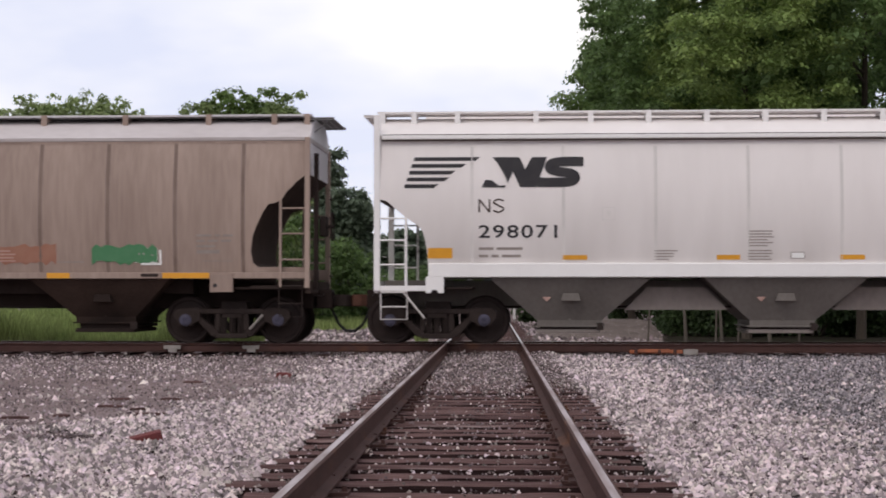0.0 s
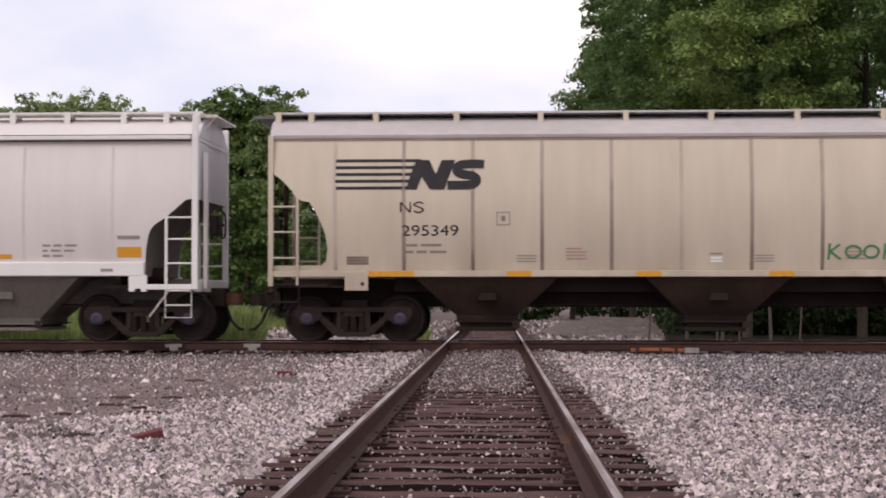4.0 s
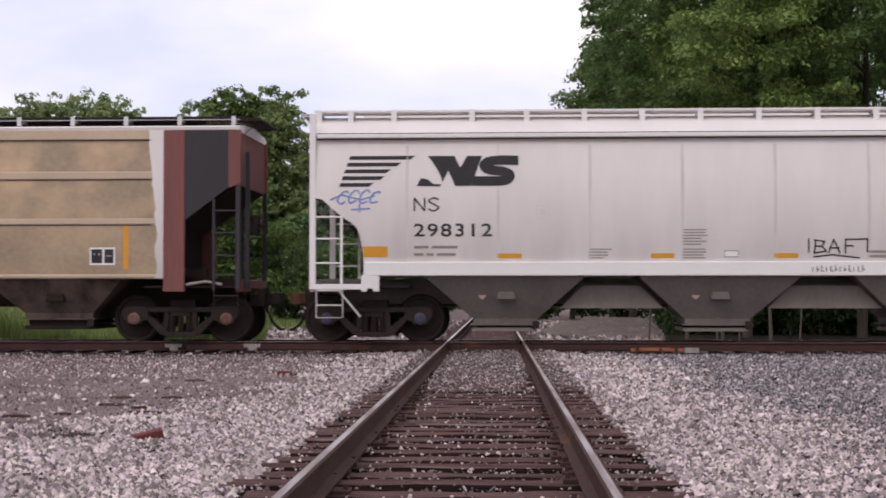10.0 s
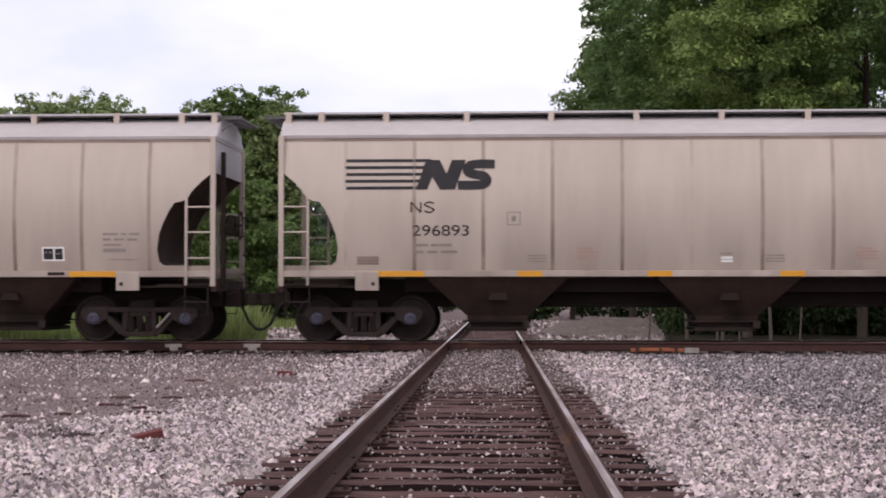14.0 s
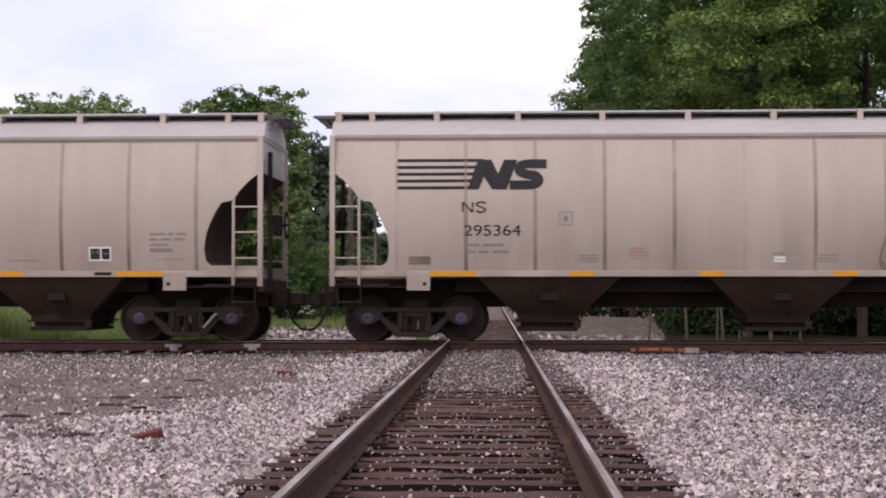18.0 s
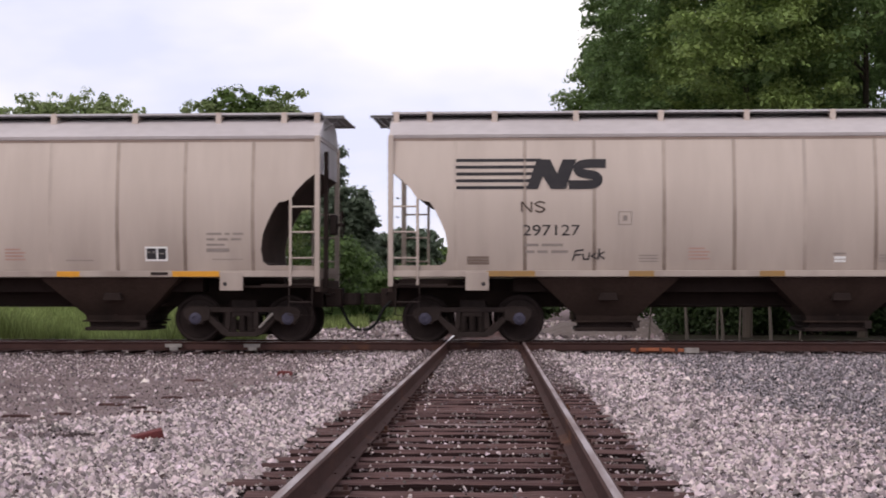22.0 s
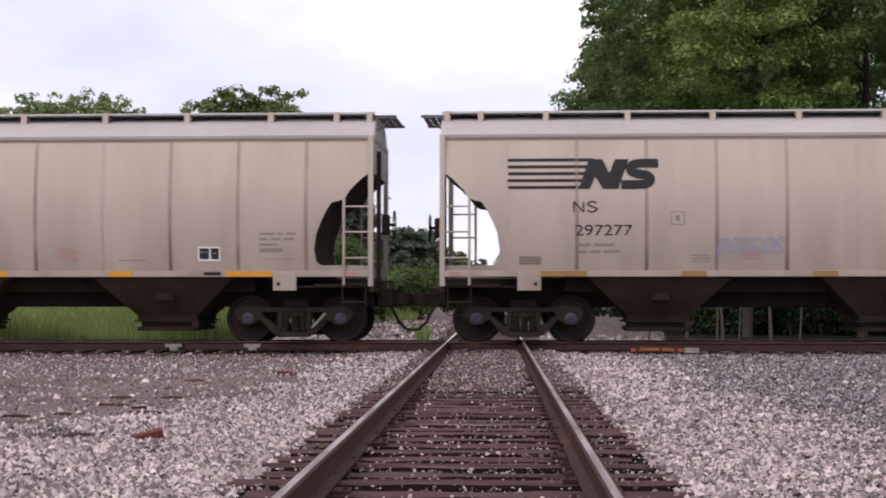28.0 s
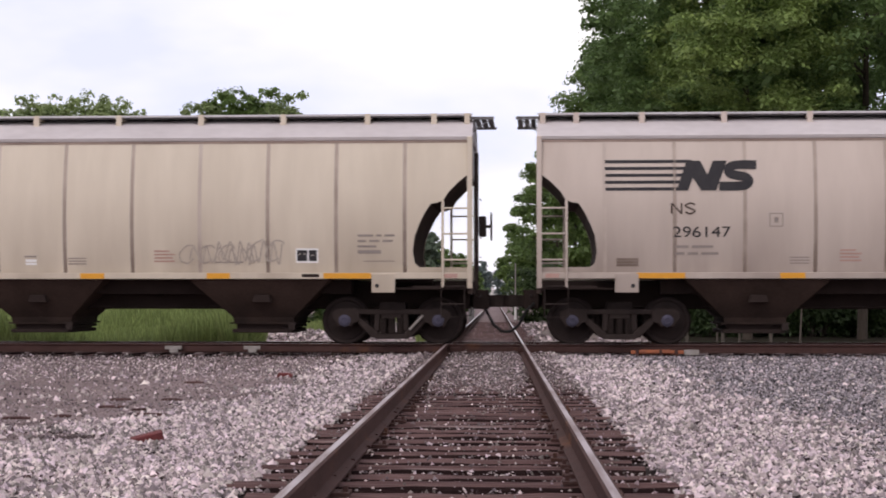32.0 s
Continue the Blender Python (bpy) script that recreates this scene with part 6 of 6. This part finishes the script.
def graffiti():
    red = material("red_spray_paint", (0.50, 0.10, 0.09), (0.42, 0.16, 0.14), 0.6, bump=0)
    green = material("green_spray_paint", (0.06, 0.20, 0.09), (0.10, 0.24, 0.13), 0.6, bump=0)
    rust = material("orange_brown_spray_paint", (0.30, 0.135, 0.09), (0.36, 0.20, 0.145), 0.6, bump=0)
    blue = material("blue_spray_paint", (0.14, 0.24, 0.52), (0.3, 0.38, 0.55), 0.6, bump=0)
    black = M_BLACK
    rs = random.Random(77)

    def loops(x, z, n, w, h, slant=0.1):
        out = []
        for i in range(n):
            out.append([(x + i * w * 1.05 + w * (0.5 + 0.45 * math.cos(a) + rs.uniform(-0.05, 0.05)) + slant * (0.5 + 0.5 * math.sin(a)), z + h * (0.5 + 0.5 * math.sin(a)) + rs.uniform(-0.02, 0.02)) for a in [2 * math.pi * j / 10 + 0.6 for j in range(9)]])
        return out

    def bows(x, z, n, w, h):
        """Tall rounded double bows, open to one side."""
        out = []
        for i in range(n):
            a0 = x + i * w
            out.append([(a0 + w * (0.50 + 0.50 * math.cos(a)), z + h * (0.62 + 0.36 * math.sin(a))) for a in [math.pi * (0.95 - 0.14 * j) for j in range(11)]] + [(a0 + w * 0.62, z + h * 0.52)]
                       + [(a0 + w * (0.45 + 0.60 * math.cos(a)), z + h * (0.27 + 0.27 * math.sin(a))) for a in [math.pi * (0.4 - 0.15 * j) for j in range(10)]])
            out.append([(a0 + w * 0.28, z + h * 0.66), (a0 + w * 0.62, z + h * 0.70)])
        out.append([(x - 0.02, z + h * 0.62), (x - 0.08, z + h * 0.3), (x + 0.1, z + 0.05)])
        return out

    def zigzag(x, z, n, w, h):
        return [[(x + i * w + rs.uniform(-0.3, 0.3) * w, z + (h if i % 2 else 0) + rs.uniform(-0.2, 0.2) * h) for i in range(n)]]

    # patches of colour rolled over old scrawl
    patch = lambda x0, x1, z0, z1, n=14: [(x0 + (x1 - x0) * i / n, z0 + rs.uniform(-0.05, 0.05)) for i in range(n + 1)] + [(x1 - (x1 - x0) * i / n, z1 + rs.uniform(-0.05, 0.05)) for i in range(n + 1)]
    decal(CARS[0][0], "paint_patch", rust, [patch(2.2, 3.63, 1.57, 1.92)], "round", "orange-brown painted patch")
    decal(CARS[0][0], "paint_patch", green, [patch(4.33, 5.62, 1.57, 1.89)], "round", "green painted patch", 0.012)
    decal(CARS[0][0], "paint_scrap", M_STICKER, [bar(5.30, 5.70, 1.53, 1.57), bar(5.66, 5.70, 1.57, 1.82)], "round", "white rim of a painted-over panel", 0.013)
    word = [("k", 2.10), ("o", 2.42), ("o", 2.76), ("k", 3.14), ("o", 3.44), ("o", 3.80)]
    lines = []
    for sort, x0 in word:
        if sort == "k":
            lines += [[(x0, 1.60), (x0 + 0.02, 1.88)], [(x0 + 0.20, 1.87), (x0 + 0.03, 1.74), (x0 + 0.22, 1.60)]]
        else:
            lines.append([(x0 + 0.14 + 0.14 * math.cos(a * 0.6), 1.735 + 0.115 * math.sin(a * 0.6)) for a in range(12)])
    scrawl(CARS[3][0], "graffiti", green, lines, "round", "green spray-painted word in round letters", 0.045)
    decal(CARS[3][0], "paint_patch", green, [patch(4.74, 5.22, 1.60, 1.92, 7), patch(5.46, 5.72, 1.62, 1.86, 5)], "round", "green painted patch", 0.012)
    decal(CARS[3][0], "paint_patch", black, [patch(5.20, 5.48, 1.60, 1.82, 5)], "round", "black painted patch", 0.014)
    tag = [[(0.0, 1.5), (0.28, 1.62), (0.03, 1.72), (0.30, 1.86)], [(0.32, 1.52), (0.42, 1.88), (0.52, 1.50)], [(0.34, 1.66), (0.52, 1.66)], [(0.55, 1.86), (0.66, 1.54), (0.80, 1.90)], [(0.72, 1.90), (1.0, 1.90), (0.86, 1.90), (0.84, 1.56)], [(0.90, 1.52), (0.98, 1.84), (1.06, 1.60), (1.14, 1.86), (1.20, 1.54)], [(1.22, 1.90), (1.50, 2.02)], [(1.36, 1.96), (1.33, 1.54)], [(1.22, 1.53), (1.44, 1.56)], [(1.45, 1.98), (1.52, 2.16), (1.60, 1.98), (1.68, 2.18), (1.62, 1.96)],
           [(0.02, 1.47), (0.7, 1.49), (1.30, 1.46)], [(0.05, 1.90), (0.5, 1.94), (1.0, 1.95)]]
    scrawl(CARS[4][0], "graffiti", red, [[(-2.05 + a, c) for a, c in line] for line in tag], "round", "red spray-painted scrawl", 0.045)
    scrawl(CARS[6][0], "graffiti", blue, loops(-7.42, 2.68, 4, 0.20, 0.24) + zigzag(-7.6, 2.76, 4, 0.3, 0.08) + [[(-7.1, 2.56), (-6.75, 2.58)], [(-6.95, 2.66), (-6.95, 2.52)]], "smooth", "blue spray-painted scrawl")
    block = [[(0.0, 0.36), (0.0, 0.10)], [(0.13, 0.33), (0.11, 0.08)], [(0.11, 0.33), (0.30, 0.30), (0.25, 0.21), (0.13, 0.21)], [(0.25, 0.21), (0.33, 0.12), (0.11, 0.08)], [(0.37, 0.08), (0.47, 0.34), (0.59, 0.08)], [(0.39, 0.18), (0.57, 0.18)],
             [(0.69, 0.08), (0.69, 0.34), (0.91, 0.34)], [(0.69, 0.22), (0.83, 0.22)], [(0.91, 0.34), (1.10, 0.35), (1.10, 0.10)], [(0.10, 0.01), (0.45, 0.05), (0.95, -0.01)]]
    scrawl(CARS[6][0], "graffiti", black, [[(1.60 + a, 1.63 + b) for a, b in line] for line in block], "smooth", "black spray-painted block scrawl", 0.028)
    s = Shape()
    for i in range(12):
        x0 = 1.66 + 0.085 * i
        s.box(x0, x0 + (0.055 if i % 3 else 0.02), -1.604, -1.601, 1.36 + 0.03 * (i % 2), 1.375 + 0.03 * (i % 2)).box(x0, x0 + 0.016, -1.604, -1.601, 1.36, 1.45 + 0.015 * (i % 3))
    part("graffiti", s, black, CARS[6][0], "small black scrawl on the white sill")
    knot = bend([(0.0, 0.30), (0.35, 0.38), (0.25, 0.18), (0.20, 0.33), (0.48, 0.30), (0.42, 0.17), (0.62, 0.32), (0.60, 0.16), (0.78, 0.31), (0.85, 0.17), (0.92, 0.33), (1.05, 0.17), (1.08, 0.34), (1.38, 0.33), (1.10, 0.22), (1.52, 0.20), (1.2, 0.14), (0.9, 0.10), (1.15, 0.03), (0.75, 0.05), (0.2, 0.16)])
    scrawl(CARS[8][0], "graffiti", black, [[(3.40 + a, 1.60 + c) for a, c in knot]], "round", "thin dark spray-painted scrawl", 0.024)
    scrawl(CARS[10][0], "graffiti", M_SEAM_DARK, bows(1.95, 1.31, 4, 0.62, 0.92), "round", "large outlined spray-painted letters", 0.03)
    scrawl(CARS[12][0], "graffiti", black, [[(-5.06, 1.58), (-5.0, 1.76), (-4.86, 1.78)], [(-5.02, 1.68), (-4.9, 1.69)], [(-4.86, 1.70), (-4.85, 1.60), (-4.76, 1.60), (-4.74, 1.72)], [(-4.62, 1.72), (-4.70, 1.66), (-4.62, 1.61)], [(-4.58, 1.60), (-4.55, 1.80)], [(-4.46, 1.74), (-4.57, 1.68), (-4.46, 1.61)]], "round", "short black spray-painted scrawl", 0.03)
    hand = [[(-4.93, 1.66), (-4.83, 1.74), (-4.74, 1.66), (-4.83, 1.60), (-4.93, 1.66)], [(-4.83, 1.70), (-4.84, 1.62)], [(-4.72, 1.70), (-4.62, 1.84), (-4.60, 1.62), (-4.50, 1.72), (-4.48, 1.56), (-4.36, 1.62), (-4.36, 1.46), (-4.22, 1.50), (-4.30, 1.32)]]
    scrawl(CARS[14][0], "graffiti", black, hand, "round", "black spray-painted scrawl", 0.05)
    pale_blue = material("faded_blue_spray_paint", (0.30, 0.32, 0.47), (0.42, 0.40, 0.47), 0.7, bump=0)
    scrawl(CARS[15][0], "graffiti", pale_blue, [bend(line) for line in loops(-3.35, 1.72, 6, 0.2, 0.28) + zigzag(-3.3, 1.80, 7, 0.2, 0.12)], "round", "faint blue spray-painted scrawl", 0.03)
    for k, spots in ((14, (8.18,)), (15, (-8.3, 8.18)), (16, (-8.3, 8.18)), (17, (-8.3,))):
        for x in spots:
            part("paint_dab", Shape().box(x - 0.13, x + 0.13, -1.591, -1.586, 1.285, 1.365), M_RED_INK, CARS[k][0], "pinkish-red paint dab on the sill")
    faint = material("faded_thin_spray_paint", (0.36, 0.31, 0.27), (0.48, 0.41, 0.355), 0.7, bump=0)
    scrawl(CARS[16][0], "graffiti", faint, [bend(line) for line in loops(2.85, 1.58, 3, 0.36, 0.34) + zigzag(3.1, 1.60, 11, 0.12, 0.28) + loops(4.15, 1.60, 2, 0.34, 0.42, 0.2) + zigzag(3.6, 1.58, 9, 0.10, 0.36) + zigzag(4.3, 1.56, 8, 0.09, 0.4)], "round", "faded grey spray-painted scrawl", 0.024)


graffiti()


def travelled(t):
    """How far the train has come along the line by t seconds."""
    a = t / 16 - 1
    return sum(c * (a ** j - (-1) ** j) for j, c in enumerate((-144.0336, 1.4130, 0.5210, 0.2002), 1))


def motions():
    times = [i * 0.8 for i in range(41)]
    spins = [i / 15 for i in range(481)]
    for car, kind, centre, number in CARS:
        walk(car, [(t, LINE @ pose(centre + travelled(t), 0, 0)) for t in times])
        for ob in car.children_recursive:
            if ob.name.startswith("wheelset"):
                base = ob.matrix_basis.translation.copy()
                walk(ob, [(t, Matrix.Translation(base) @ Matrix.Rotation(travelled(t) / WHEEL_R, 4, "Y")) for t in spins])


motions()
